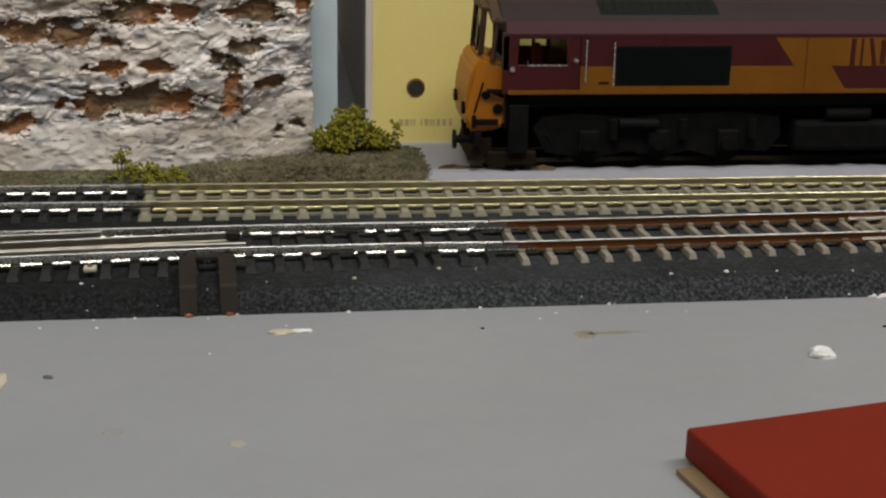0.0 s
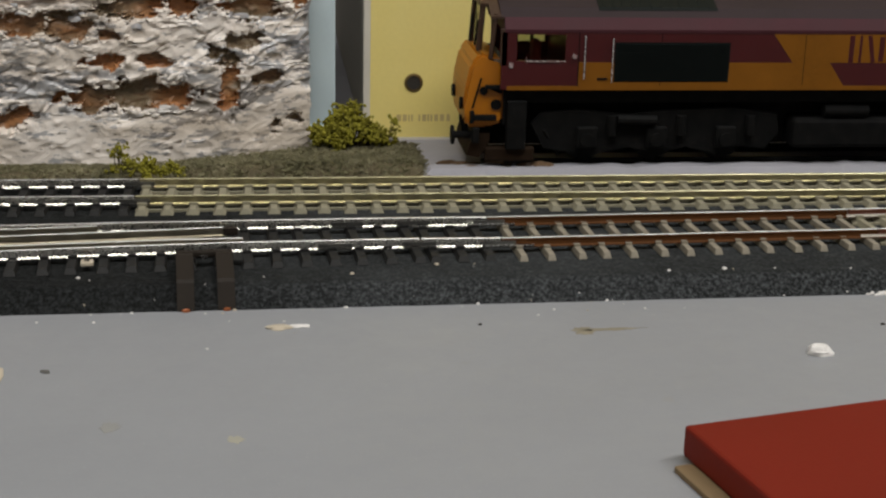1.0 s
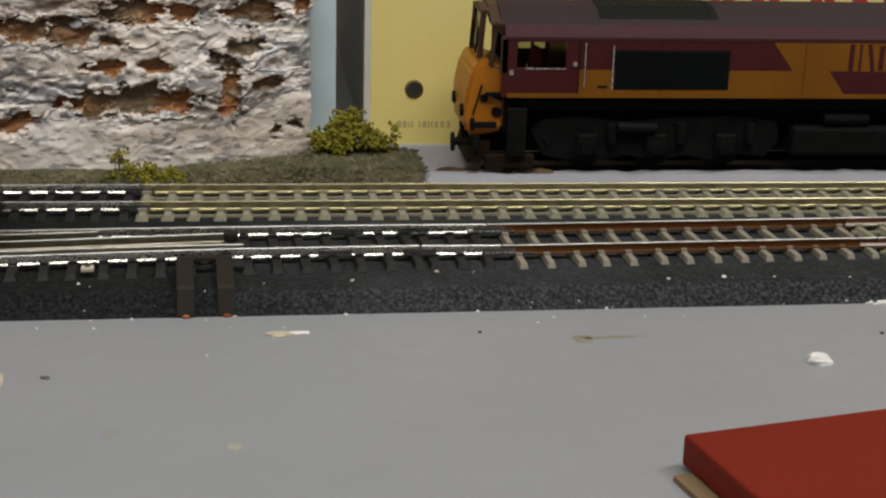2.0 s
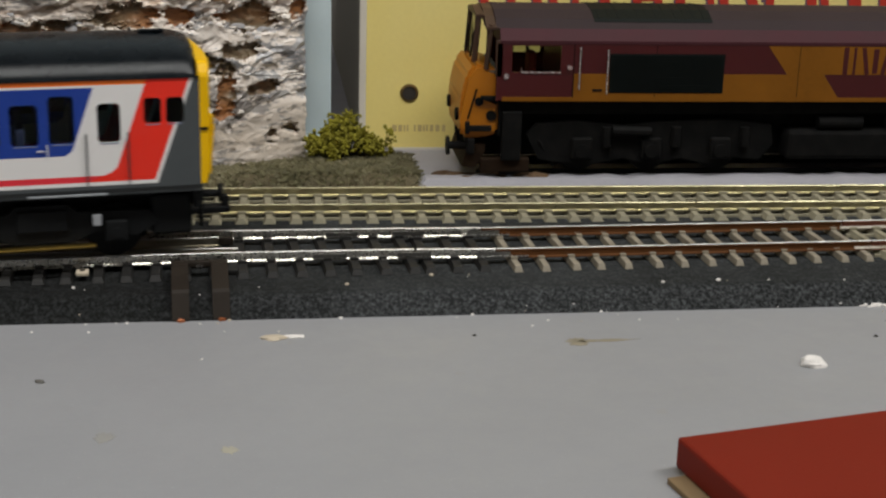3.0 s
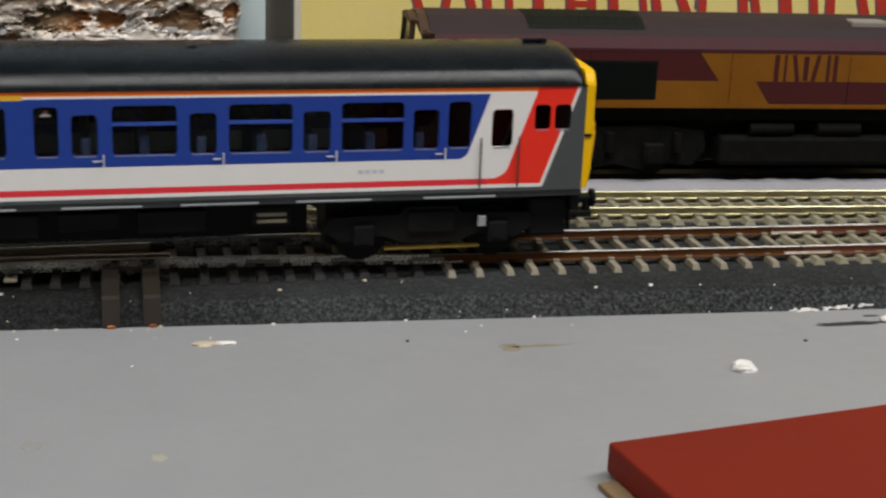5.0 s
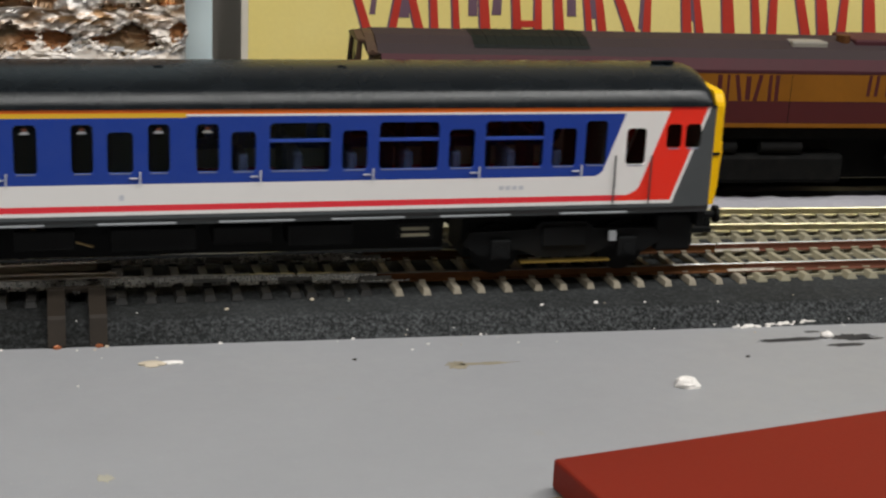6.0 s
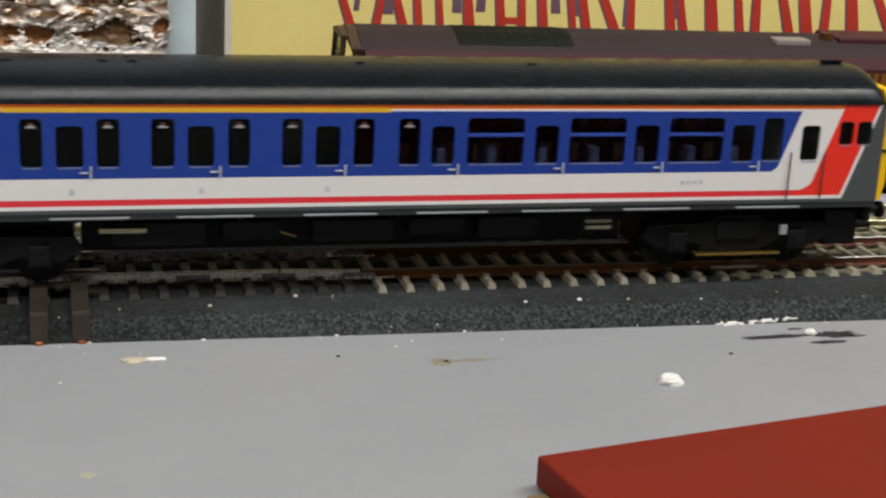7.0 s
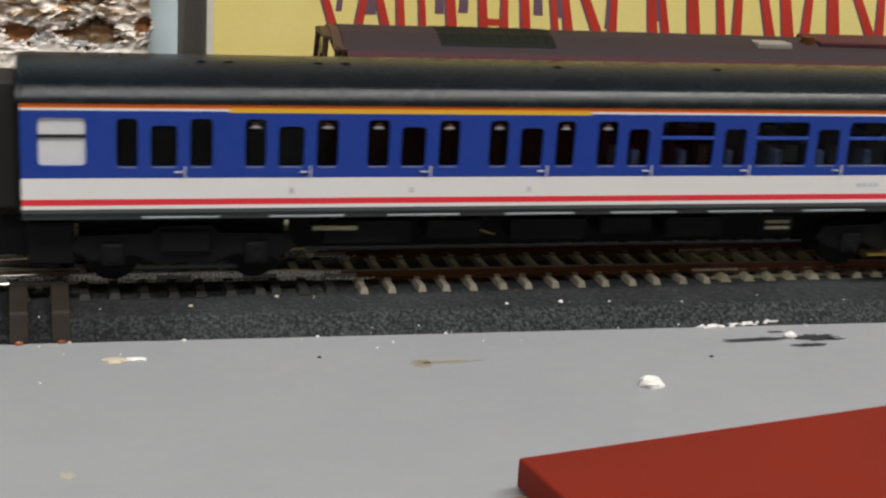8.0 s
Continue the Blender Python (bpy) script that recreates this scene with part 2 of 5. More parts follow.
ROOF_GREY = paint("dusty_brown_grey_roof_paint", (0.031, 0.020, 0.022), 0.7, spec=0.2, var=0.1, coarse=60)
GRILLE = paint("black_green_grille", (0.004, 0.0065, 0.006), 0.6, spec=0.15)
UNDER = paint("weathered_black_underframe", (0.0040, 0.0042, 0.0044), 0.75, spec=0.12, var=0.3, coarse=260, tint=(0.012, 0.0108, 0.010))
COACH_ROOF = paint("black_satin_roof", (0.0055, 0.0075, 0.0095), 0.27, var=0.12, coarse=120, spec=0.17)
CAB_YELLOW = paint("bright_yellow_cab_paint", (0.80, 0.46, 0.0), 0.45, var=0.05, spec=0.22)
COACH_UNDER = paint("black_coach_underframe", (0.0045, 0.005, 0.0055), 0.7, spec=0.2, var=0.25, coarse=150)
SOLE = paint("dark_grey_solebar", (0.035, 0.040, 0.043), 0.45, var=0.15)
SEAT_RED = paint("dark_red_seat_cloth", (0.20, 0.02, 0.015), 0.7)
CAB_GLASS = glass("green_tinted_glazing", (0.42, 0.46, 0.38))
SEAT = paint("blue_seat_cloth", (0.03, 0.045, 0.12), 0.8)
INNER = paint("dark_interior", (0.075, 0.085, 0.078), 0.8)
PALE_BLIND = paint("frosted_white_pane", (0.62, 0.62, 0.64), 0.4, var=0.05)
BLUEPAINT = paint("blue_coach_paint", (0.02, 0.06, 0.34), 0.45, var=0.05)
PALE_GREY = paint("dull_pale_grey", (0.30, 0.31, 0.33), 0.5)
# Paler than the solebar: the boards' highlight is put into the colour.
FOOTBOARD = paint("pale_grey_footboard", (0.30, 0.32, 0.34), 0.5, var=0.2)
SILL = paint("grey_blue_sill", (0.17, 0.19, 0.27), 0.5)
FAINT = paint("faint_grey_ink", (0.52, 0.53, 0.58), 0.6)
BRASS = metal("brass_pickup_strip", (0.42, 0.28, 0.07), 0.4)
WALL = paint("plain_wall_paint", (0.46, 0.44, 0.41), 0.9, var=0.03, coarse=3, fine=60)
FLOOR = paint("brown_floor", (0.20, 0.16, 0.125), 0.7, var=0.08, coarse=4, fine=80)


# ---- mesh helpers (numbers in millimetres) ----
def part(name, bm, material, parent=None, label="", smooth=False):
    bmesh.ops.scale(bm, vec=(MM, MM, MM), verts=bm.verts)
    bmesh.ops.recalc_face_normals(bm, faces=bm.faces)
    me = bpy.data.meshes.new(name)
    bm.to_mesh(me)
    bm.free()
    for m in (material if isinstance(material, (list, tuple)) else [material]):
        me.materials.append(m)
    if smooth:
        me.shade_smooth()
    ob = new(name, me)
    ob.parent = parent
    return tagged(ob, label)


def base(name, m, label, category, group="", kind=""):
    ob = new(name)
    ob.empty_display_size = 0.01
    ob.matrix_basis = m
    return tagged(ob, label, category, group, kind)


def at(x, y, z, rz=0.0):
    return pose(x * MM, y * MM, z * MM, 0, 0, rz)


def block(bm, x0, x1, y0, y1, z0, z1, bev=0.0):
    r = bmesh.ops.create_cube(bm, size=1)
    for v in r["verts"]:
        v.co = Vector((x0 + (v.co.x + 0.5) * (x1 - x0), y0 + (v.co.y + 0.5) * (y1 - y0), z0 + (v.co.z + 0.5) * (z1 - z0)))
    if bev:
        es = list({e for v in r["verts"] for e in v.link_edges})
        bmesh.ops.bevel(bm, geom=es, offset=bev, segments=2, profile=0.5, affect="EDGES")
    return bm


def boxed(*a, bev=0.0):
    return block(bmesh.new(), *a, bev=bev)


def sweep(bm, pts, x0, x1, closed=True):
    """Profile of (y, z) points pushed along x."""
    a = [bm.verts.new((x0, y, z)) for y, z in pts]
    b = [bm.verts.new((x1, y, z)) for y, z in pts]
    k = len(pts)
    for i in range(k if closed else k - 1):
        j = (i + 1) % k
        bm.faces.new((a[i], a[j], b[j], b[i]))
    if closed:
        bm.faces.new(a), bm.faces.new(b[::-1])
    return bm


def plate(bm, pts, y0, y1):
    """Outline of (x, z) points pushed along y."""
    a = [bm.verts.new((x, y0, z)) for x, z in pts]
    b = [bm.verts.new((x, y1, z)) for x, z in pts]
    k = len(pts)
    for i in range(k):
        j = (i + 1) % k
        bm.faces.new((a[i], b[i], b[j], a[j]))
    bm.faces.new(a), bm.faces.new(b[::-1])
    return bm


def rod(bm, p, q, r, seg=8, r2=None):
    p, q = Vector(p), Vector(q)
    m = Matrix.Translation((p + q) / 2) @ (q - p).to_track_quat("Z", "Y").to_matrix().to_4x4()
    bmesh.ops.create_cone(bm, cap_ends=True, segments=seg, radius1=r, radius2=r if r2 is None else r2, depth=(q - p).length, matrix=m)
    return bm


def lump(seed, sx, sy, sz, sub=2, rough=0.35):
    bm = bmesh.new()
    bmesh.ops.create_icosphere(bm, subdivisions=sub, radius=1)
    for v in bm.verts:
        k = 1 + rough * noise.noise(v.co * 1.4 + Vector((seed * 3.1, seed, 0))) + 0.4 * rough * noise.noise(v.co * 4 + Vector((seed, 0, 7)))
        v.co = Vector((v.co.x * sx * k, v.co.y * sy * k, max(-0.35, v.co.z) * sz * k + 0.3 * sz))
    return bm


# ---- the room (unseen shell, added to close the scene and bounce light) and the board ----
def slab(name, a, material, label):
    return tagged(part(name, boxed(*a), material), label, "room", kind="structure")


slab("floor", (-1500, 1700, -1300, 1500, -930, -900), FLOOR, "brown plain floor of the railway room")
slab("ceiling", (-1500, 1700, -1300, 1500, 1500, 1530), WALL, "plain pale ceiling of the railway room")
slab("wall_north", (-1500, 1700, 1470, 1500, -900, 1500), WALL, "plain pale wall behind the layout")
slab("wall_south", (-1500, 1700, -1300, -1270, -900, 1500), WALL, "plain pale wall behind the camera")
slab("wall_east", (1670, 1700, -1270, 1470, -900, 1500), WALL, "plain pale wall at one end")
slab("wall_west", (-1500, -1470, -1270, 1470, -900, 1500), WALL, "plain pale wall at the other end")


def layout_board():
    top = tagged(part("ground", boxed(-900, 1100, -420, 900, -18, 0, bev=1.0), BOARD), "grey painted baseboard of a model railway layout", "baseboard", kind="structure")
    for x in (-850, 1050):
        for y in (-370, 850):
            part("trestle_leg", boxed(x - 22, x + 22, y - 22, y + 22, -900, -18, bev=2), TAN, top)


layout_board()


def edge_y(x):
    return 325.0 + 0.018 * x


def track_bed():
    bm = bmesh.new()
    xs = np.arange(-330, 430.1, 1.25)
    prof = [(0.0, 0.0), (0.6, 0.5), (1.6, 1.5), (2.6, 2.6), (3.6, 3.7), (4.6, 4.6), (5.8, 5.0)] + [(5.8 + 1.6 * i, 5.0) for i in range(1, 16)] + [(34.0 + 5 * i, 5.0) for i in range(13)]
    rows = []
    for x in xs:
        row = []
        for i, (d, z) in enumerate(prof):
            p = Vector((x * 0.55, d * 0.55, z * 0.5))
            n1 = noise.noise(p * 1.2) * 0.55 + noise.noise(p * 0.22) * 0.6
            k = 0.25 if i == 0 else (1.0 if d < 7 else 0.4)
            row.append(bm.verts.new((x, edge_y(x) + d + k * n1 * 0.7, max(0.02, z + k * n1 * 0.45) if i else -0.5)))
        rows.append(row)
    for a, b in zip(rows, rows[1:]):
        for i in range(len(prof) - 1):
            bm.faces.new((a[i], a[i + 1], b[i + 1], b[i]))
    tagged(part("track_bed", bm, FOAM, smooth=True), "black granular foam underlay with a sloping shoulder under the tracks", "track bed", kind="structure")


track_bed()


def back_ground():
    bm = bmesh.new()
    xs = np.arange(-330, 700, 2.0)
    ys = [0, 0.7, 1.6, 4, 7, 9.2, 9.9, 10.6, 14, 20, 34, 50, 90, 180, 330]
    rows = []
    for x in xs:
        ragged = 1.0 * noise.noise(Vector((x * 0.09, 3, 0))) + 0.6 * noise.noise(Vector((x * 0.4, 9, 0)))
        row = []
        for i, y in enumerate(ys):
            lip = 1.5 + 0.7 * noise.noise(Vector((x * 0.16, 1, 4))) + 0.5 * noise.noise(Vector((x * 0.5, 1, 8))) if 3 <= i <= 5 and x > 46 else 0
            z = -1.0 if i == 0 else 6.4 + lip + 0.2 * noise.noise(Vector((x * 0.1, y * 0.2, 5))) * (i > 1)
            row.append(bm.verts.new((x, 418.2 + ragged * (i < 3) + y, z)))
        rows.append(row)
    for a, b in zip(rows, rows[1:]):
        for i in range(len(ys) - 1):
            bm.faces.new((a[i], a[i + 1], b[i + 1], b[i]))
    tagged(part("pavement", bm, GREYGROUND, smooth=False), "pale grey card ground behind the tracks with a ragged rim", "ground", kind="structure")


back_ground()


# ---- tracks ----
SLOPE = 0.056
FRONT_Y = 354.04
LEAN = math.degrees(math.atan(SLOPE))
PITCH = 7.19


def front_y(x):
    return FRONT_Y + SLOPE * x


def sleeper_mesh(name, w, half, h, material, taper=0.74):
    bm = boxed(-w / 2, w / 2, -half, half, 0, h, bev=0.22)
    for v in bm.verts:
        if v.co.z > h * 0.5:
            v.co.x *= taper
            if abs(v.co.y) > half - 1:
                v.co.y *= 0.965
    for s in (-1, 1):
        y = 8.7 * s
        block(bm, -w * 0.36, w * 0.36, y - 1.75, y - 0.6, h, h + 0.65)
        block(bm, -w * 0.36, w * 0.36, y + 0.6, y + 1.75, h, h + 0.65)
    bmesh.ops.scale(bm, vec=(MM, MM, MM), verts=bm.verts)
    me = bpy.data.meshes.new(name)
    bm.to_mesh(me)
    bm.free()
    me.materials.append(material)
    return me


RAIL = [(-1.0, 0), (1.0, 0), (1.0, 0.2), (0.3, 0.48), (0.28, 1.55), (0.45, 1.75), (0.45, 2.2), (-0.45, 2.2), (-0.45, 1.75), (-0.28, 1.55), (-0.3, 0.48), (-1.0, 0.2)]
HEAD = [(-0.45, 2.2), (0.45, 2.2), (0.45, 2.31), (0.29, 2.46), (0.12, 2.5), (-0.12, 2.5), (-0.29, 2.46), (-0.45, 2.31)]


def along(profile, pts, z0):
    """A rail profile carried along a path of (x, y) points."""
    bm = bmesh.new()
    rings = []
    for i, (x, y) in enumerate(pts):
        (xa, ya), (xb, yb) = pts[max(0, i - 1)], pts[min(len(pts) - 1, i + 1)]
        k = math.hypot(xb - xa, yb - ya)
        nx, ny = -(yb - ya) / k, (xb - xa) / k
        rings.append([bm.verts.new((x + nx * a, y + ny * a, b + z0)) for a, b in profile])
    m = len(profile)
    for p, q in zip(rings, rings[1:]):
        for i in range(m):
            j = (i + 1) % m
            bm.faces.new((p[i], p[j], q[j], q[i]))
    bm.faces.new(rings[0]), bm.faces.new(rings[-1][::-1])
    return bm


def track(x0, x1, y, lean, first, pitch, tie, side, top, label, jitter=0.0, width=3.1, seed=1, webs=False, mid=0.0, half=15.0, rails=((-8.7, -8.7), (8.7, 8.7))):
    """A length of track: an empty on the bed, sleepers, and two rails with their running heads."""
    rng = random.Random(seed)
    t = base("track", at(x0, y, 4.9, lean), label, "track", "lengths of track")
    k = math.cos(math.radians(lean))
    length = (x1 - x0) / k
    me = sleeper_mesh("sleeper", width, half, 1.65, tie, 0.52 if webs else 0.74)
    s = (first - x0) / k
    while s < length - 1.2:
        ob = new("sleeper", me)
        ob.parent = t
        ob.location = ((s + rng.uniform(-jitter, jitter)) * MM, (mid + rng.uniform(-0.25, 0.25)) * MM, 0)
        ob.rotation_euler = (0, 0, rng.uniform(-0.025, 0.025))
        s += pitch
    for y_w in (-10.9, -6.6, 6.6, 10.9) if webs else ():
        part("sleeper_web", boxed(0.3, length - 0.3, y_w - 0.45, y_w + 0.45, 0.0, 0.75), tie, t)
    for y0, y1 in rails:
        pts = [(0.15, y0), (length - 0.15, y1)]
        r = part("rail", along(RAIL, pts, 1.65), side, t)
        part("running_head", along(HEAD, pts, 1.65), top, r)
    return t


LEFT_END, MID_END = 57.5, 158.4
NEAR_RAIL = [(-330, 328.0), (-140, 338.2), (-90, 342.4), (-64.4, 345.0), (-38.0, 347.4), (-11.0, 349.3), (17.0, 350.1), (37.2, 350.6)]
FAR_RAIL = [(-330, 362.0), (-140, 363.6), (-68.0, 365.9), (-40.0, 367.0), (-11.0, 367.9), (17.0, 368.4), (37.2, 368.7)]


def turnout():
    """A set of points: two stock rails, two moving blades and a short wing rail on long black sleepers."""
    t = base("turnout", at(0, 0, 4.9), "turnout with bright nickel rails on long black plastic sleepers", "turnout")
    rng = random.Random(2)
    me = sleeper_mesh("sleeper", 3.0, 18.0, 1.65, TIE_BLACK)
    x = -327.0
    while x < 36:
        ob = new("sleeper", me)
        ob.parent = t
        ob.location = ((x + rng.uniform(-0.2, 0.2)) * MM, (front_y(x) + 4.2) * MM, 0)
        ob.rotation_euler = (0, 0, math.radians(LEAN) + rng.uniform(-0.02, 0.02))
        x += PITCH * 0.97
    for pts in (NEAR_RAIL, FAR_RAIL):
        r = part("stock_rail", along(RAIL, pts, 1.65), STOCK_SIDE, t)
        part("running_head", along(HEAD, pts, 1.65), STOCK_HEAD, r)
    blades = ([(-330, 331.0), (-140, 349.0), (-66.3, 356.9), (-39.2, 359.6), (-11.2, 362.6)],
              [(-330, 333.0), (-140, 342.4), (-65.0, 349.1), (-42.3, 351.2), (-24.8, 352.5), (-6.8, 353.1)])
    for pts in blades:
        r = part("switch_blade", along(RAIL, pts, 1.6), NICKEL_SIDE, t, "slender bright switch blade")
        part("running_head", along(HEAD, pts, 1.6), STOCK_HEAD, r)
    wing = [(-140, 356.0), (-67.3, 362.6), (-43.5, 364.8)]
    r = part("wing_rail", along(RAIL, wing, 1.62), NICKEL_SIDE, t)
    part("running_head", along(HEAD, wing, 1.62), STOCK_HEAD, r)
    part("throw_bar", boxed(-9.2, -6.4, 343.0, 372.0, 0.2, 1.5, bev=0.2), TIE_BLACK, t, "black plastic throw bar")


turnout()
track(37.3, LEFT_END, front_y(37.3), LEAN, 40.2, PITCH * 0.97, TIE_BLACK, STOCK_SIDE, STOCK_HEAD, "short bright rails on black sleepers", 0.2, 3.0, 3, mid=2.4, half=16.5, rails=((-5.6, -7.0), (12.4, 11.4)))
track(LEFT_END, MID_END, front_y(LEFT_END), LEAN, 62.2, PITCH, TIE_GREY, RUST, NICKEL, "rust-painted rails on weathered grey sleepers", 0.35, 2.2, 4, mid=1.2, half=16.2, rails=((-7.0, -8.9), (11.4, 9.4)))
track(MID_END, 292, front_y(MID_END), LEAN, MID_END + 3.1, PITCH * 0.93, TIE_PALE, RUST_RED, NICKEL, "red-brown rails on pale concrete sleepers", 0.15, 3.2, 5, True, mid=0.6, rails=((-8.9, -10.6), (9.4, 7.7)))
track(-330, -36.5, 400.8, 0, -327, PITCH, TIE_BLACK, STOCK_SIDE, STOCK_HEAD, "nickel rails on black sleepers by the verge", 0.2, 3.0, 6)
track(-36.5, 430, 400.8, 0, -34.5, PITCH * 0.985, TIE_PALE, GOLD_SIDE, GOLD, "bright rails tinted by yellow reflection on pale concrete sleepers", 0.1, 3.5, 7, True)


def rail_joiners():
    for x, y, lean in ((37.3, 350.6, 1.6), (37.3, 368.7, 1.0), (LEFT_END, front_y(LEFT_END) - 7.0, 2.2), (LEFT_END, front_y(LEFT_END) + 11.4, 2.2), (-36.5, 392.1, 0), (-36.5, 409.5, 0), (16.0, 350.1, 1.3), (20.0, 368.4, 0.9)):
        bm = boxed(-4.2, 4.2, -0.75, -0.32, 0.45, 1.6, bev=0.1)
        block(bm, -4.2, 4.2, 0.32, 0.75, 0.45, 1.6, bev=0.1)
        block(bm, -4.2, 4.2, -1.15, 1.15, -0.02, 0.3)
        ob = part("rail_joiner", bm, NICKEL)
        ob.matrix_basis = at(x, y, 6.6, lean)
        tagged(ob, "small folded metal rail joiner clasping two rail ends", "rail joiner", "rail joiners")

    # bright slips at the feet of the first rust rails
    for x, y in ((60.0, front_y(60.0) - 7.1), (58.0, front_y(58.0) + 11.3)):
        bm = boxed(-6.4, 6.4, -1.25, -0.4, 0.1, 0.5, bev=0.08)
        block(bm, -6.4, 6.4, 0.4, 1.25, 0.1, 0.5, bev=0.08)
        ob = part("rail_joiner", bm, CHROME)
        ob.matrix_basis = at(x, y, 6.75, 2.2)
        tagged(ob, "long bright rail joiner at the foot of a rail", "rail joiner", "rail joiners")

    # long bright joiners where rust rails meet red ones
    for s, dx in ((-8.7, 2.0), (9.2, 6.2)):
        bm = boxed(-6.8, 6.8, -1.05, -0.34, 0.05, 0.3, bev=0.05)
        block(bm, -6.8, 6.8, -0.62, -0.34, 0.45, 0.6)
        block(bm, -6.8, 6.8, 0.34, 0.62, 0.05, 1.3)
        ob = part("rail_joiner", bm, WHITE_EDGE)
        a = math.radians(LEAN)
        ob.matrix_basis = at(MID_END + dx - s * math.sin(a), front_y(MID_END + dx) + s * math.cos(a), 6.8, LEAN)
        tagged(ob, "long whitened rail joiner clasping two rail ends", "rail joiner", "rail joiners")


rail_joiners()


def power_clip():
    c = base("power_clip", at(-16.0, front_y(-16.0) - 9.6, 4.9, LEAN), "dark brown plastic power clip straddling the bed shoulder", "power clip")
    part("bridge", boxed(-6.6, 6.6, -1.6, 0.4, 2.6, 4.1, bev=0.3), CLIP, c)
    for x in (-4.7, 4.7):
        leg = [(0.0, 4.0), (-3, 3.9), (-15.2, 1.8), (-16.0, 1.2), (-18.6, -4.4), (-18.6, -4.9), (-15.6, -4.9), (-13.2, -0.4), (-2.0, 2.0), (0.0, 2.0)]
        part("leg", sweep(bmesh.new(), leg, x - 2.0, x + 2.0), CLIP, c)
        part("contact_tip", lump(x, 1.1, 0.5, 0.7, 1), COPPER, c, "orange copper contact tip").location = (x * MM, -18.9 * MM, -4.8 * MM)
    part("far_contact", boxed(5.2, 8.8, 16.9, 19.0, 2.2, 4.2, bev=0.25), CLIP, c)
    part("screw", rod(bmesh.new(), (0, -1.8, 2.6), (0, -1.8, 3.2), 1.0, 10), CHROME, c)


power_clip()


# ---- crag, verge, backboard, box file ----
# washed hollows in the crag: centre x, z and half sizes
HOLLOWS = [(-36, 27, 11.2, 4.3), (-51, 26, 6.5, 3.7), (-26, 26, 3.7, 3.1), (-71, 48, 7.7, 3.3), (-58, 47, 6.1, 4.0), (-12, 29, 2.8, 7.2), (-7, 42, 3.6, 3.0),
           (-15, 39, 2.6, 1.7), (-40, 53, 8.5, 3.6), (-24, 52.5, 5.5, 2.3), (-4, 52, 8.6, 3.6), (10, 54, 2.3, 2.7), (-34, 37, 3.9, 1.3), (-1, 30, 3.7, 1.7),
           (-75, 20, 6.2, 2.7), (-48, 37, 4.9, 1.5), (-46, 45, 3.2, 1.3), (3, 15, 2.2, 1.8), (9, 17, 1.9, 1.7), (-62, 27, 2.9, 1.4)]


def flake_mesh(seed):
    """A small ragged scale of plaster, thin at its rim."""
    rng = random.Random(400 + seed)
    bm = bmesh.new()
    k = 10
    front, rear = [], []
    for i in range(k):
        a, r = 2 * math.pi * i / k, rng.uniform(0.6, 1.15)
        x, z = 1.7 * r * math.cos(a), 0.8 * r * math.sin(a)
        front.append(bm.verts.new((x, rng.uniform(-0.35, 0.1), z)))
        rear.append(bm.verts.new((x * 0.9, 0.9, z * 0.9)))
    mid = bm.verts.new((rng.uniform(-0.5, 0.5), -0.55, rng.uniform(-0.2, 0.2)))
    for i in range(k):
        j = (i + 1) % k
        bm.faces.new((mid, front[i], front[j]))
        bm.faces.new((front[i], rear[i], rear[j], front[j]))
    bmesh.ops.scale(bm, vec=(MM, MM, MM), verts=bm.verts)
    bmesh.ops.recalc_face_normals(bm, faces=bm.faces)
    me = bpy.data.meshes.new("plaster_flake")
    bm.to_mesh(me)
    bm.free()
    me.materials.append(FLAKE)
    return me


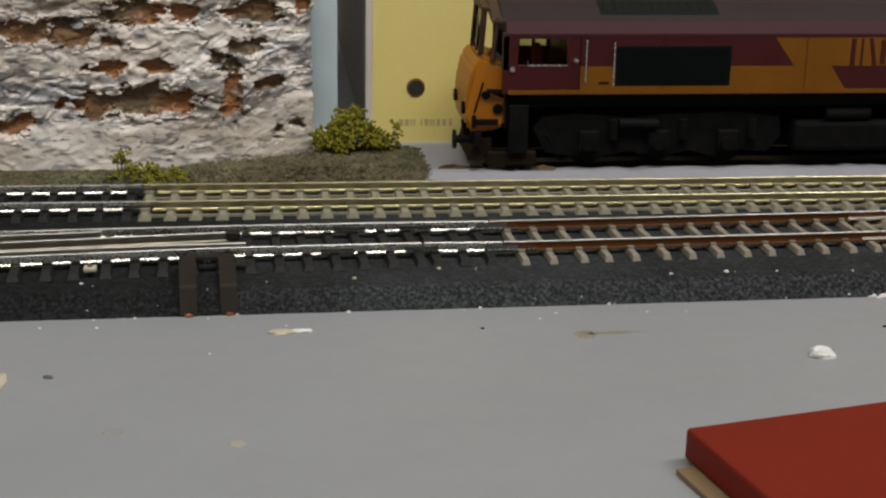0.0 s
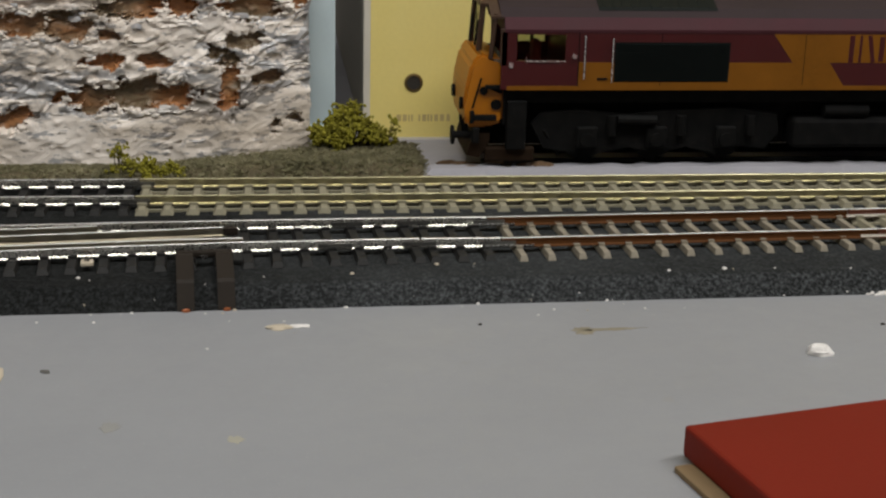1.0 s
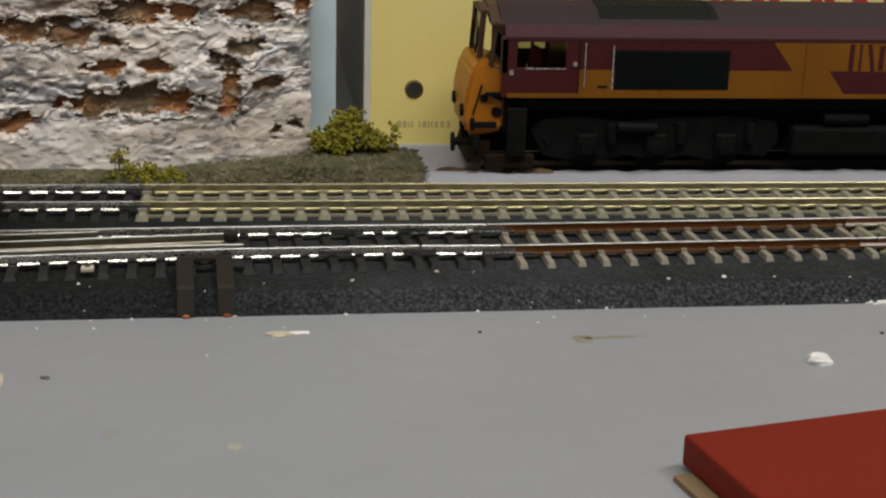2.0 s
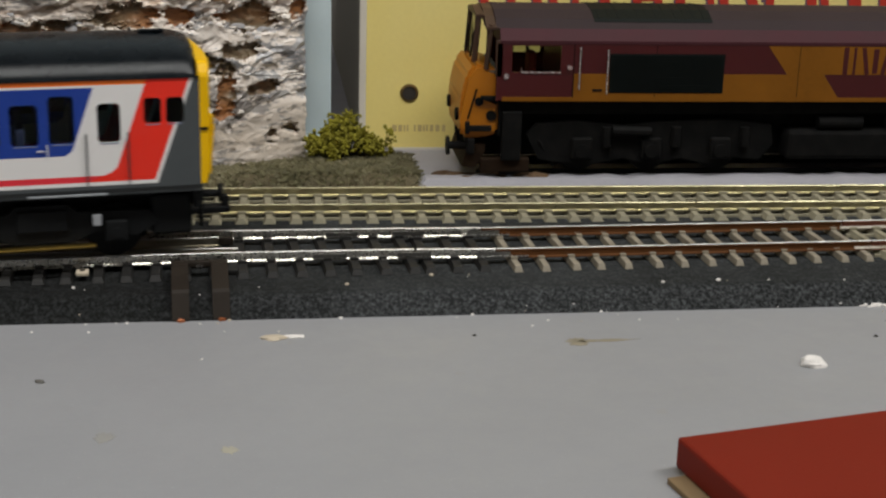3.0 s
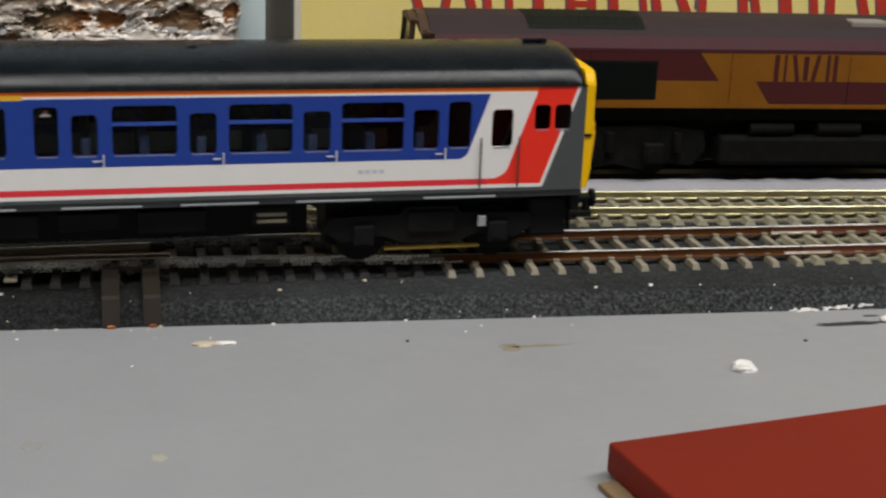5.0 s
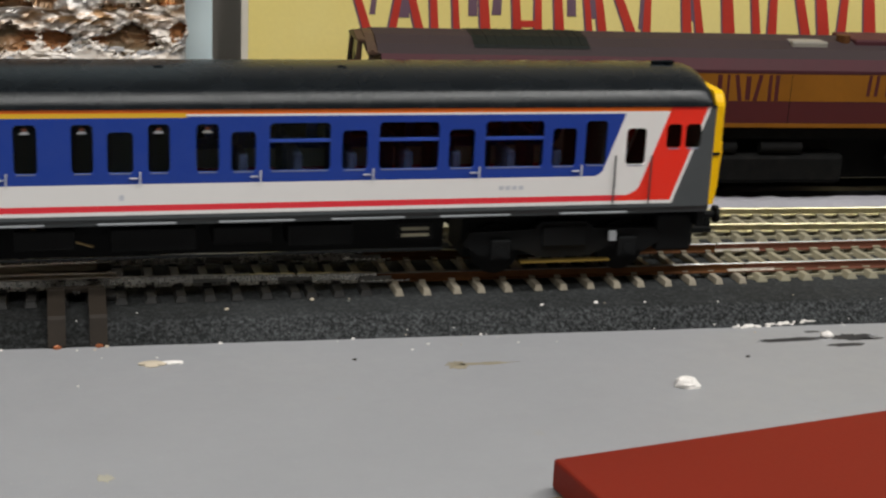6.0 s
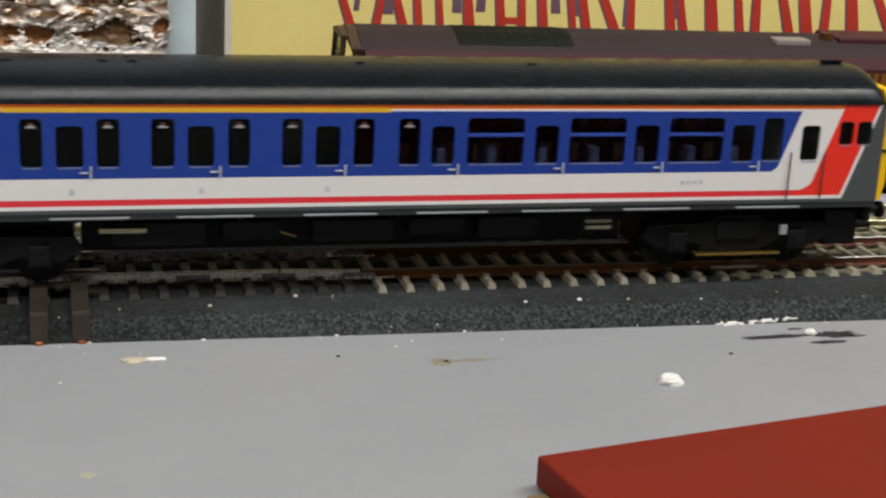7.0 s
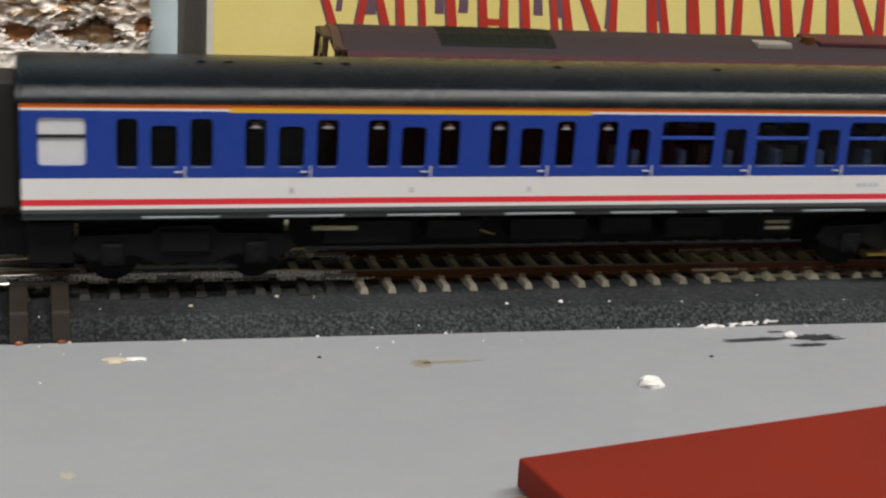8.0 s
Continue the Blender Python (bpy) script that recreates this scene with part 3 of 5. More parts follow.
def crag_face():
    bm = bmesh.new()
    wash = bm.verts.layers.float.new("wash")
    spots = []
    xs, zs = np.concatenate((np.arange(-300, -95, 1.5), np.arange(-95, 13.01, 0.55))), np.concatenate((np.arange(3, 62, 0.55), np.arange(62, 118, 1.4)))
    rows = []
    for x in xs:
        row = []
        for z in zs:
            p = Vector((x * 0.062, 0, z * 0.12))
            w = Vector((noise.noise(p * 1.9), 0, noise.noise(p * 1.9 + Vector((5, 5, 5))))) * 0.5
            big = noise.noise(p + w + Vector((0, 2.3, 0)))
            rag = 0.38 * noise.noise(Vector((x * 0.22, 1, z * 0.34))) + 0.30 * noise.noise(Vector((x * 0.6, 4, z * 0.9))) + 0.22 * noise.noise(Vector((x * 1.3, 6, z * 1.7)))
            near = 9.0
            wx, wz = 3.4 * noise.noise(Vector((x * 0.16, 11, z * 0.2))), 1.6 * noise.noise(Vector((x * 0.2, 15, z * 0.3)))
            if -95 < x and z < 62:
                for hx, hz, ha, hb in HOLLOWS:
                    near = min(near, math.hypot((x + wx - hx) / ha, (z + wz - hz) / hb))
            else:
                near = 1.1 + 2.5 * (big + 0.15)
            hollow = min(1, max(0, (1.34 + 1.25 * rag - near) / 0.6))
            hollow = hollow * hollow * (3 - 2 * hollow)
            q = Vector((x * 0.10, 3, z * 0.13)) + w * 1.2
            crumple = 0.8 + noise.noise(q) * 1.2 + abs(noise.noise(q * 1.9 + Vector((3, 1, 0)))) * 1.6 + abs(noise.noise(q * 5.5)) * 0.4
            lumps = max(0.0, noise.noise(Vector((x * 0.33, 7, z * 0.38))) - 0.25) * 1.6
            end = min(1, max(0, (x + 14) / 28)) ** 2
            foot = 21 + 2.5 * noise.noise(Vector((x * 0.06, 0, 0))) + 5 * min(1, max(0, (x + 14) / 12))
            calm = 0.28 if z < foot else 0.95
            ledge = 0.5 * min(1, max(0, (foot - z) / 2.5))
            y = 435 + 9 * min(1, max(0, (x + 45) / 45)) + 10 * end - 0.9 * big + 2.3 * hollow - 0.9 * calm * (1.7 - crumple) * (1 - 0.5 * hollow) - (lumps if z > foot else 0.5 * lumps) - ledge + 0.05 * (z - 8)
            xx = x - 1.6 * end * noise.noise(Vector((z * 0.12, 0, 1))) - 0.8 * end * noise.noise(Vector((z * 0.5, 2, 1)))
            v = bm.verts.new((xx, y, z + 0.8 * noise.noise(q + Vector((9, 0, 0)))))
            # Follows hollow depth: ochre paint plus recess shade kept in the colour.
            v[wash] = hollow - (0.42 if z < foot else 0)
            row.append(v)
            if -84 < x < 12 and foot < z < 58 and 1.0 < near - rag < 1.7:
                spots.append((xx, y, z))
        rows.append(row)
    back = [bm.verts.new((13, 463.8, z)) for z in zs]
    for v in back:
        v[wash] = 0.5
    rows.append(back)
    for a, b in zip(rows, rows[1:]):
        for i in range(len(zs) - 1):
            bm.faces.new((a[i], a[i + 1], b[i + 1], b[i]))
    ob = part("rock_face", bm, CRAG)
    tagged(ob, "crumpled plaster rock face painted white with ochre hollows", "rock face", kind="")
    rng = random.Random(77)
    shapes = [flake_mesh(k) for k in range(8)]
    for x, y, z in rng.sample(spots, 90):
        f = new("plaster_flake", shapes[rng.randrange(8)])
        f.parent = ob
        f.location = (x * MM, (y - 0.05) * MM, z * MM)
        f.rotation_euler = (rng.uniform(-0.45, 0.25), rng.gauss(0.0, 0.22), rng.gauss(0.0, 0.25))
        k = rng.uniform(0.4, 1.0) ** 1.5
        f.scale = (1.5 * k, 0.5 * k, k * rng.uniform(0.8, 1.5))


crag_face()


def grass_verge():
    rng = random.Random(5)

    def top(x, y):
        end = max(0.0, 1 - max(0, (x - 39.5) / 7.5) ** 2) ** 0.5 if x < 47 else 0
        d = y - 418.5
        front = min(1, max(0, d / 4.0)) ** 0.5
        rise = 3.0 + 0.9 * noise.noise(Vector((x * 0.08, y * 0.1, 0))) + (1.5 if x > -8 else 1.5 * max(0, 1 + (x + 8) / 25)) * min(1, max(0, d / 14))
        low = min(1, max(0.55, (x + 62) / 55))
        fall = 1 - (0.75 if x < 14 else 0.45) * min(1, max(0, (d - 6) / 8))
        return 6.0 + rise * front * end * low * fall

    bm = bmesh.new()
    xs, ys = np.arange(-300, 47.1, 1.6), [418.5 + i * 1.3 for i in range(28)]
    rows = [[bm.verts.new((x, y, top(x, y) - 0.1)) for y in ys] for x in xs]
    for a, b in zip(rows, rows[1:]):
        for i in range(len(ys) - 1):
            bm.faces.new((a[i], a[i + 1], b[i + 1], b[i]))
    v = base("grass_verge", at(0, 0, 0), "dull olive static grass verge along the rock foot", "grass", kind="stuff")
    part("earth", bm, SOIL, v, smooth=True)
    verts, faces = [], []
    for _ in range(42000):
        x = rng.uniform(-170, 46.8)
        y = 418.4 + (33 if x > -25 else 18) * rng.random() ** 1.2
        bare = noise.noise(Vector((x * 0.09, y * 0.12, 8)))
        if rng.random() < (0.55 if y < 423 else 0.1) + 0.9 * bare:
            continue
        z = top(x, y) - 0.3
        h, a, lean = rng.uniform(0.6, 2.4) * (1.0 if x > -30 else 0.8), rng.uniform(0, 6.28), rng.uniform(0.2, 1.5)
        dx, dy = math.cos(a), math.sin(a)
        i = len(verts)
        w = 0.08
        verts += [(x - dy * w, y + dx * w, z), (x + dy * w, y - dx * w, z), (x + dx * h * lean * 0.4 + dy * w * 0.8, y + dy * h * lean * 0.4 - dx * w * 0.8, z + h * 0.6), (x + dx * h * lean, y + dy * h * lean, z + h * (1.1 - lean * 0.5))]
        faces += [(i, i + 1, i + 2), (i, i + 2, i + 3)]
    me = bpy.data.meshes.new("grass_blades")
    me.from_pydata([(a * MM, b * MM, c * MM) for a, b, c in verts], [], faces)
    me.materials.append(GRASS)
    ob = new("grass_blades", me)
    ob.parent = v
    tagged(ob, "", "", "", "stuff")


grass_verge()


def bush(x, y, z, w, h, clumps, seed, label, lean=0.0, dense=True):
    rng = random.Random(seed)
    b = base("bush", at(x, y, z), label, "bush", "foliage clumps")
    stems, leaves = bmesh.new(), bmesh.new()
    tips = []
    for i in range(clumps):
        a = rng.uniform(0, 6.28)
        r = (w / 2) * math.sqrt(rng.random())
        zz = h * (1 - (r / (w / 2)) ** 1.6 * rng.uniform(0.55, 1.0)) * rng.uniform(0.5, 1.0)
        tip = Vector((r * math.cos(a) + lean * zz, 0.55 * r * math.sin(a), max(1.0, zz)))
        tips.append(tip)
        root = Vector((tip.x * 0.15, tip.y * 0.15, 0))
        mid = root.lerp(tip, 0.6) + Vector((0, 0, -0.1 * h))
        rod(stems, root, mid, 0.28, 5, 0.2)
        rod(stems, mid, tip, 0.2, 5, 0.08)
    for tip in tips:
        for _ in range(14 if dense else 9):
            p = tip + Vector((rng.gauss(0, 0.95), rng.gauss(0, 0.9), rng.gauss(-0.2, 0.85)))
            s = rng.uniform(0.32, 0.72)
            r = bmesh.ops.create_icosphere(leaves, subdivisions=1, radius=s, matrix=Matrix.Translation(p) @ Euler((rng.random() * 3, rng.random() * 3, 0)).to_matrix().to_4x4() @ Matrix.Diagonal((1, 1.1, 0.7, 1)))
            for v in r["verts"]:
                v.co += Vector((rng.uniform(-1, 1), rng.uniform(-1, 1), rng.uniform(-1, 1))) * s * 0.3
    part("twigs", stems, TWIG, b)
    part("crown", leaves, LEAF, b)


bush(24.5, 447, 7.6, 23, 16.0, 125, 11, "yellow-green foam bush at the end of the verge")
bush(35.0, 447, 7.6, 6, 14.5, 8, 12, "thin yellow-green sprig beside the bush", 0.25, False)
bush(-38, 422, 6.6, 16, 5.0, 18, 13, "low yellow-green sprigs in the verge")
bush(-43.5, 423, 6.6, 4.5, 15, 6, 14, "tall thin yellow-green sprig in the verge", 0.05, False)
bush(-28.5, 421.5, 6.6, 8, 3.6, 8, 15, "flat yellow-green tuft in the verge")


def backboard():
    ob = part("backdrop", boxed(-500, 21.4, 465, 474, 0, 240, bev=0.5), SKY)
    tagged(ob, "pale blue painted backboard standing behind the rock face", "backboard", kind="structure")
    part("foot_rail", boxed(-500, 21.6, 463.9, 464.9, 0, 11.4, bev=0.2), SKY, ob)


backboard()


def box_file():
    f = base("box_file", at(30.4, 465, 6.2), "yellow card box file with red lettering standing behind the locomotive", "box file")
    # Grey-brown body colour takes in the shade on the file's deep side.
    part("body", boxed(0.4, 330, 0.8, 260, 0, 118, bev=0.5), FILESIDE, f, "card sides in a shaded grey-brown")
    part("front_panel", boxed(2.2, 330, 0, 0.8, 0, 118), CARD, f, "yellow printed front")
    part("edge_strip", boxed(0, 2.2, -0.15, 1.6, 0, 118, bev=0.3), WHITE_EDGE, f, "worn off-white edge")
    part("foot_strip", boxed(2.3, 330, -0.2, 0.8, 0, 1.0), WHITE_EDGE, f)
    bm = bmesh.new()
    ring = 24
    for i in range(ring):
        a0, a1 = 2 * math.pi * i / ring, 2 * math.pi * (i + 1) / ring
        quad = [bm.verts.new((r * math.cos(a) + 16.2, y, r * math.sin(a) + 19.0)) for a, r, y in ((a0, 2.9, -0.3), (a1, 2.9, -0.3), (a1, 2.2, -0.45), (a0, 2.2, -0.45))]
        bm.faces.new(quad)
        wall = [bm.verts.new((r * math.cos(a) + 16.2, y, r * math.sin(a) + 19.0)) for a, r, y in ((a0, 2.9, -0.3), (a1, 2.9, -0.3), (a1, 3.0, 0.0), (a0, 3.0, 0.0))]
        bm.faces.new(wall)
    part("eyelet", bm, RIM, f, "dull metal eyelet round the finger hole")
    # Dark disc on the card stands for the shade inside the hole.
    part("finger_hole", rod(bmesh.new(), (16.2, -0.25, 19.0), (16.2, -0.05, 19.0), 2.35, 24), HOLE, f)
    for x, w in ((9.8, 1.5), (11.8, 1.3), (13.6, 0.5), (14.6, 0.5), (17.0, 0.5), (18.2, 1.3), (19.9, 0.6), (20.9, 0.6), (22.2, 1.1), (24.0, 1.3), (26.2, 1.0)):
        part("faded_bar", boxed(x + 1.0, x + 1.0 + w, -0.06, 0.1, 6.3, 8.5), INK, f)
    # big lettering as plain tapered strokes: foot, slant, width, kind, foot height
    strokes = [(39.1, -0.33, 2.8, 0, 48.0), (47.4, 0.16, 2.6, 0, 48.2), (56.1, -0.28, 2.9, 0, 48.4), (40.6, 0.1, 1.9, 1, 52.6), (51.0, -0.05, 3.5, 1, 51.8), (61.2, -0.08, 2.6, 0, 48.6), (68.4, -0.09, 2.2, 0, 48.8), (73.6, -0.06, 3.1, 1, 52.7), (78.0, -0.11, 3.4, 0, 49.1), (81.4, 0.02, 3.2, 1, 53.2), (88.6, -0.1, 2.9, 0, 49.8), (92.3, -0.07, 4.9, 2, 50.2), (95.7, -0.06, 2.5, 0, 50.0), (102.9, -0.11, 3.2, 0, 49.7), (106.8, -0.08, 3.2, 1, 53.2), (113.0, -0.16, 2.2, 0, 50.0), (117.4, -0.19, 3.0, 0, 50.2), (114.3, -0.09, 2.5, 1, 52.5), (127.2, -0.45, 3.5, 0, 49.2), (130.8, -0.02, 1.5, 1, 49.3), (133.0, -0.04, 2.8, 0, 49.4), (147.2, -0.13, 3.3, 0, 49.2), (149.0, -0.11, 2.1, 1, 52.3), (151.6, -0.2, 2.8, 0, 49.3), (161.9, -0.14, 4.4, 0, 49.6), (171.9, -0.15, 2.9, 0, 49.2), (177.5, -0.05, 3.2, 0, 49.4), (189.4, -0.28, 3.5, 0, 49.7), (196.1, -0.19, 4.3, 0, 49.9), (202.7, -0.0, 3.2, 0, 49.4), (213.2, -0.15, 4.6, 0, 49.7), (226.8, -0.51, 3.6, 0, 50.1), (230.5, -0.07, 3.0, 0, 50.2)]
    for x, slant, w, kind, foot in strokes:
        x += 0.9
        zlo, zhi = foot - (2.5 if kind == 0 else 0), 84.0
        if kind == 2:
            part("letter_bar", boxed(x - w / 2, x + w / 2, -0.1, 0.1, foot - 0.8, foot + 1.4), SIGN_RED, f)
            continue
        x0, x1 = x + slant * (zlo - foot), x + slant * (zhi - foot)
        out = [(x0 - w / 2, zlo), (x0 + w / 2, zlo), (x1 + w * 0.30, zhi), (x1 - w * 0.30, zhi)]
        part("letter_stroke", plate(bmesh.new(), out, -0.14 if kind == 0 else -0.10, 0.1), SIGN_RED if kind == 0 else SIGN_PURPLE, f)
        if kind == 0:
            out = [(x0 - w / 2 - 0.7, zlo), (x0 - w / 2 + 0.3, zlo), (x1 - w * 0.2, zhi), (x1 - w * 0.30 - 0.7, zhi)]
            part("stroke_shadow", plate(bmesh.new(), out, -0.06, 0.1), SIGN_PURPLE, f)


box_file()


# ---- the standing locomotive ----
def wheel(bm, x, y, z, r, w=2.4):
    rod(bm, (x, y - w / 2, z), (x, y + w / 2, z), r, 24)
    rod(bm, (x, y - w / 2 - 0.3, z), (x, y + w / 2 + 0.3, z), r * 0.35, 12)
    return bm


def loco():
    # local: x from the cab corner, y 0 on the centre line, z 0 on the rail top
    L = base("locomotive", at(69.7, 438.2, 9.0), "maroon and golden-yellow model diesel locomotive standing on the back road", "locomotive")
    W = 17.2
    side = [(-W, 23.1), (-W, 40.0), (W, 40.0), (W, 23.1)]
    part("body", sweep(bmesh.new(), side, 18.2, 250), MAROON, L, "maroon body sides")
    for s in (-1, 1):
        ya, yb = s * W, s * (W - 0.9)
        bm = boxed(0, 18.2, ya, yb, 23.1, 31.6)
        block(bm, 0, 18.2, ya, yb, 39.4, 40.0)
        block(bm, 0, 2.6, ya, yb, 31.6, 39.4)
        block(bm, 17.2, 18.2, ya, yb, 31.6, 39.4)
        if s > 0:
            block(bm, 2.6, 8.6, ya, yb, 31.6, 39.4)
        part("cab_side", bm, MAROON, L)
    part("cab_floor", boxed(-6, 18.2, -16.2, 16.2, 23.0, 24.0), UNDER, L)
    part("cab_desk", boxed(-5, 0.5, -13.5, 13.5, 24, 31.5, bev=0.6), INNER, L)
    part("driver_seat", boxed(8.5, 11.0, -11.5, -5.5, 24, 36.5, bev=0.7), SEAT_RED, L, "dark red driver's seat")
    part("cab_post", boxed(12.2, 13.2, 14.0, 15.2, 24, 40, bev=0.2), INNER, L)
    part("roof_edge", sweep(bmesh.new(), [(-W - 0.15, 40.0), (-W - 0.15, 40.9), (-15.4, 44.2), (15.4, 44.2), (W + 0.15, 40.9), (W + 0.15, 40.0)], -1.0, 251), ROOF_MAROON, L, "dusty maroon sloping roof edge")
    part("roof", sweep(bmesh.new(), [(-15.4, 44.2), (-12.0, 46.6), (-7.0, 48.6), (0, 49.4), (7, 48.6), (12, 46.6), (15.4, 44.2)], -2.0, 251), ROOF_GREY, L, "dusty brown-grey curved roof")
    # golden flash
    y = -W - 0.08
    for pts in ([(21.3, 24.2), (103.0, 24.2), (98.0, 31.2), (21.3, 31.2)], [(80.0, 39.7), (250, 39.7), (250, 31.2), (86.5, 31.2)]):
        part("flash", plate(bmesh.new(), pts, y, -W + 0.3), LOCO_GOLD, L, "golden yellow lightning flash")
    part("sill_line", boxed(0, 250, y, -W + 0.3, 22.9, 24.2), LOCO_GOLD, L)
    # cab side
    part("cab_window", boxed(2.7, 17.1, -W + 0.2, -W + 0.5, 31.65, 39.35), CAB_GLASS, L, "dark tinted cab window").visible_shadow = False
    bm = boxed(5.6, 17.2, y - 0.2, -W, 31.3, 31.8)
    block(bm, 5.4, 5.6, y - 0.12, -W, 31.3, 33.0)
    part("window_frame", bm, CHROME, L, "thin bright window frame")
    part("door_seam", boxed(21.0, 21.25, y - 0.05, -W, 24, 40), UNDER, L)
    part("door_knob", rod(bmesh.new(), (19.8, y - 0.9, 33.1), (19.8, y, 33.1), 0.75, 10), CHROME, L)
    part("lamp_bracket", boxed(0.4, 1.6, y - 0.3, -W, 29.6, 31.2), CHROME, L)
    for x, z0, z1 in ((22.8, 26.5, 39.3), (31.2, 25.2, 38.6)):
        part("handrail", rod(bmesh.new(), (x, y - 0.7, z0), (x, y - 0.7, z1), 0.22, 6), CHROME, L, "white wire handrail")
    # grille with slats
    g = part("side_grille", boxed(31.9, 66.9, y - 0.05, -W + 0.3, 25.4, 37.2), GRILLE, L, "black louvred side grille")
    for i in range(14):
        z = 25.9 + i * 0.8
        part("slat", boxed(32.4, 66.4, y - 0.3, y, z, z + 0.32), GRILLE, g)
    part("step_panel", boxed(27, 30, y - 0.2, -W, 26.0, 26.6), UNDER, L)
    for x in (46, 90, 128, 170):
        part("panel_seam", boxed(x - 0.08, x + 0.08, y - 0.04, -W, 24.3, 39.6), UNDER, L)
    # company letters as plain strokes, in maroon on the gold
    def stroke(p, q, w, name="letter_stroke"):
        d = (Vector(q) - Vector(p)).normalized() * w / 2
        n = Vector((-d.y, d.x))
        pts = [tuple(Vector(p) - n), tuple(Vector(q) - n), tuple(Vector(q) + n), tuple(Vector(p) + n)]
        part(name, plate(bmesh.new(), pts, y - 0.06, -W + 0.2), MAROON, L)
    for p, q, w in (((104.4, 31.3), (104.4, 39.4), 1.5), ((107.2, 31.3), (107.2, 39.4), 0.8), ((109.8, 39.4), (111.4, 31.3), 1.3), ((113.8, 39.0), (113.8, 31.6), 1.6), ((116.2, 31.3), (117.8, 39.4), 1.3), ((121.0, 31.3), (121.0, 39.4), 1.1), ((123.3, 31.3), (123.3, 39.4), 1.3)):
        stroke(p, q, w)
    for i in range(3):
        x = 153.4 + i * 6.4
        for dx in (0.6, 3.2):
            stroke((x + dx, 33.0), (x + dx + 0.5, 39.6), 1.1, "number_bar")
    # nose and windscreen
    nose = [(-0.2, 12.5), (-5.0, 11.0), (-11.4, 11.0), (-12.0, 16.0), (-12.0, 22.5), (-10.4, 30.0), (-7.8, 33.4), (-6.2, 33.2), (-0.2, 31.0)]
    bm = plate(bmesh.new(), nose, -14.4, 14.4)
    bmesh.ops.bevel(bm, geom=[e for e in bm.edges], offset=1.1, segments=2, affect="EDGES")
    n = part("nose", bm, NOSE_GOLD, L, "orange-yellow rounded cab nose")
    part("cab_corner", sweep(bmesh.new(), [(-W, 23.1), (-W, 40.0), (-W + 1.2, 40.0), (-W + 1.2, 23.1)], -1.8, 0), MAROON, L)
    for s in (-1, 1):
        part("marker_lamp", rod(bmesh.new(), (-12.8, 9.5 * s, 17.5), (-10, 9.5 * s, 17.5), 1.9, 14), UNDER, n, "black-rimmed marker lamp")
        part("nose_handrail", rod(bmesh.new(), (-9.6, 14.6 * s, 17), (-7.2, 14.6 * s, 26), 0.3, 6), UNDER, n)
    for k, (p0, p1) in enumerate((((-11.6, -12, 13.4), (-10.6, -11, 9.0)), ((-11.8, -6, 13.0), (-10.8, -6, 7.5)), ((-5.4, -14.8, 23.6), (-1.0, -15.0, 21.8)))):
        part("nose_pipe", rod(bmesh.new(), p0, p1, 0.55, 8), UNDER, n)
    part("nose_lamp", rod(bmesh.new(), (-6.4, -14.9, 22.2), (-6.4, -14.0, 22.2), 1.3, 12), UNDER, n, "black-rimmed corner lamp")
    part("nose_lamp", rod(bmesh.new(), (-2.6, -14.9, 18.0), (-2.6, -14.0, 18.0), 1.6, 12), UNDER, n, "black-rimmed corner lamp")
    part("nose_bracket", boxed(-9.8, -2.4, -15.3, -14.0, 13.2, 15.0, bev=0.3), UNDER, n)
    part("jumper_box", boxed(-10.4, -9.0, -15.3, -14.0, 12.4, 16.2, bev=0.3), UNDER, n)
    # Black slab drawn as the shadow line between nose and cab.
    part("nose_shadow_gap", boxed(-0.4, 0.1, -15.5, 15.5, 12, 30.6), UNDER, n)
    for s in (-1, 1):
        part("windscreen_pillar", rod(bmesh.new(), (-7.4, 8.5 * s, 33.0), (-6.4, 8.5 * s, 47.4), 0.9, 6), PILLAR, L)
        part("quarter_pillar", rod(bmesh.new(), (-4.6, 14.2 * s, 31.8), (-3.4, 14.2 * s, 45.0), 0.75, 6), PILLAR, L)
        part("wiper", rod(bmesh.new(), (-8.2, 5.0 * s, 34), (-7.3, 7.0 * s, 42), 0.3, 5), UNDER, L)
    part("windscreen", plate(bmesh.new(), [(-7.2, 33.4), (-6.8, 33.4), (-6.0, 46.6), (-6.4, 46.6)], -8.2, 8.2), GLASS, L, "upright clear windscreen").visible_shadow = False
    part("cab_front_roof", sweep(bmesh.new(), [(-15.2, 43.6), (-15.2, 44.4), (-10, 46.9), (-5, 48.6), (0, 49.2), (5, 48.6), (10, 46.9), (15.2, 44.4), (15.2, 43.6), (0, 46.4)], -5.0, -1.0), PILLAR, L, "dusty brown roof lip")
    part("roof_brow", sweep(bmesh.new(), [(-9.5, 46.4), (-9.5, 47.2), (0, 48.9), (9.5, 47.2), (9.5, 46.4)], -7.4, -5.0), PILLAR, L)
    part("cab_pillar", boxed(-2.2, 0.0, -W, -W + 1.0, 30, 41, bev=0.2), PILLAR, L)
    # roof fittings
    curve = [(-13.2, 45.9), (-12.0, 46.75), (-7.0, 48.75), (0, 49.55), (7, 48.75), (12, 46.75), (13.2, 45.9), (0, 44)]
    p = part("roof_grille", sweep(bmesh.new(), curve, 27.5, 63.5), GRILLE, L, "dark roof radiator grille")
    for i in range(12):
        part("roof_slat", sweep(bmesh.new(), [(y, z + 0.12) for y, z in curve], 29 + i * 2.9, 29.4 + i * 2.9), GRILLE, p)
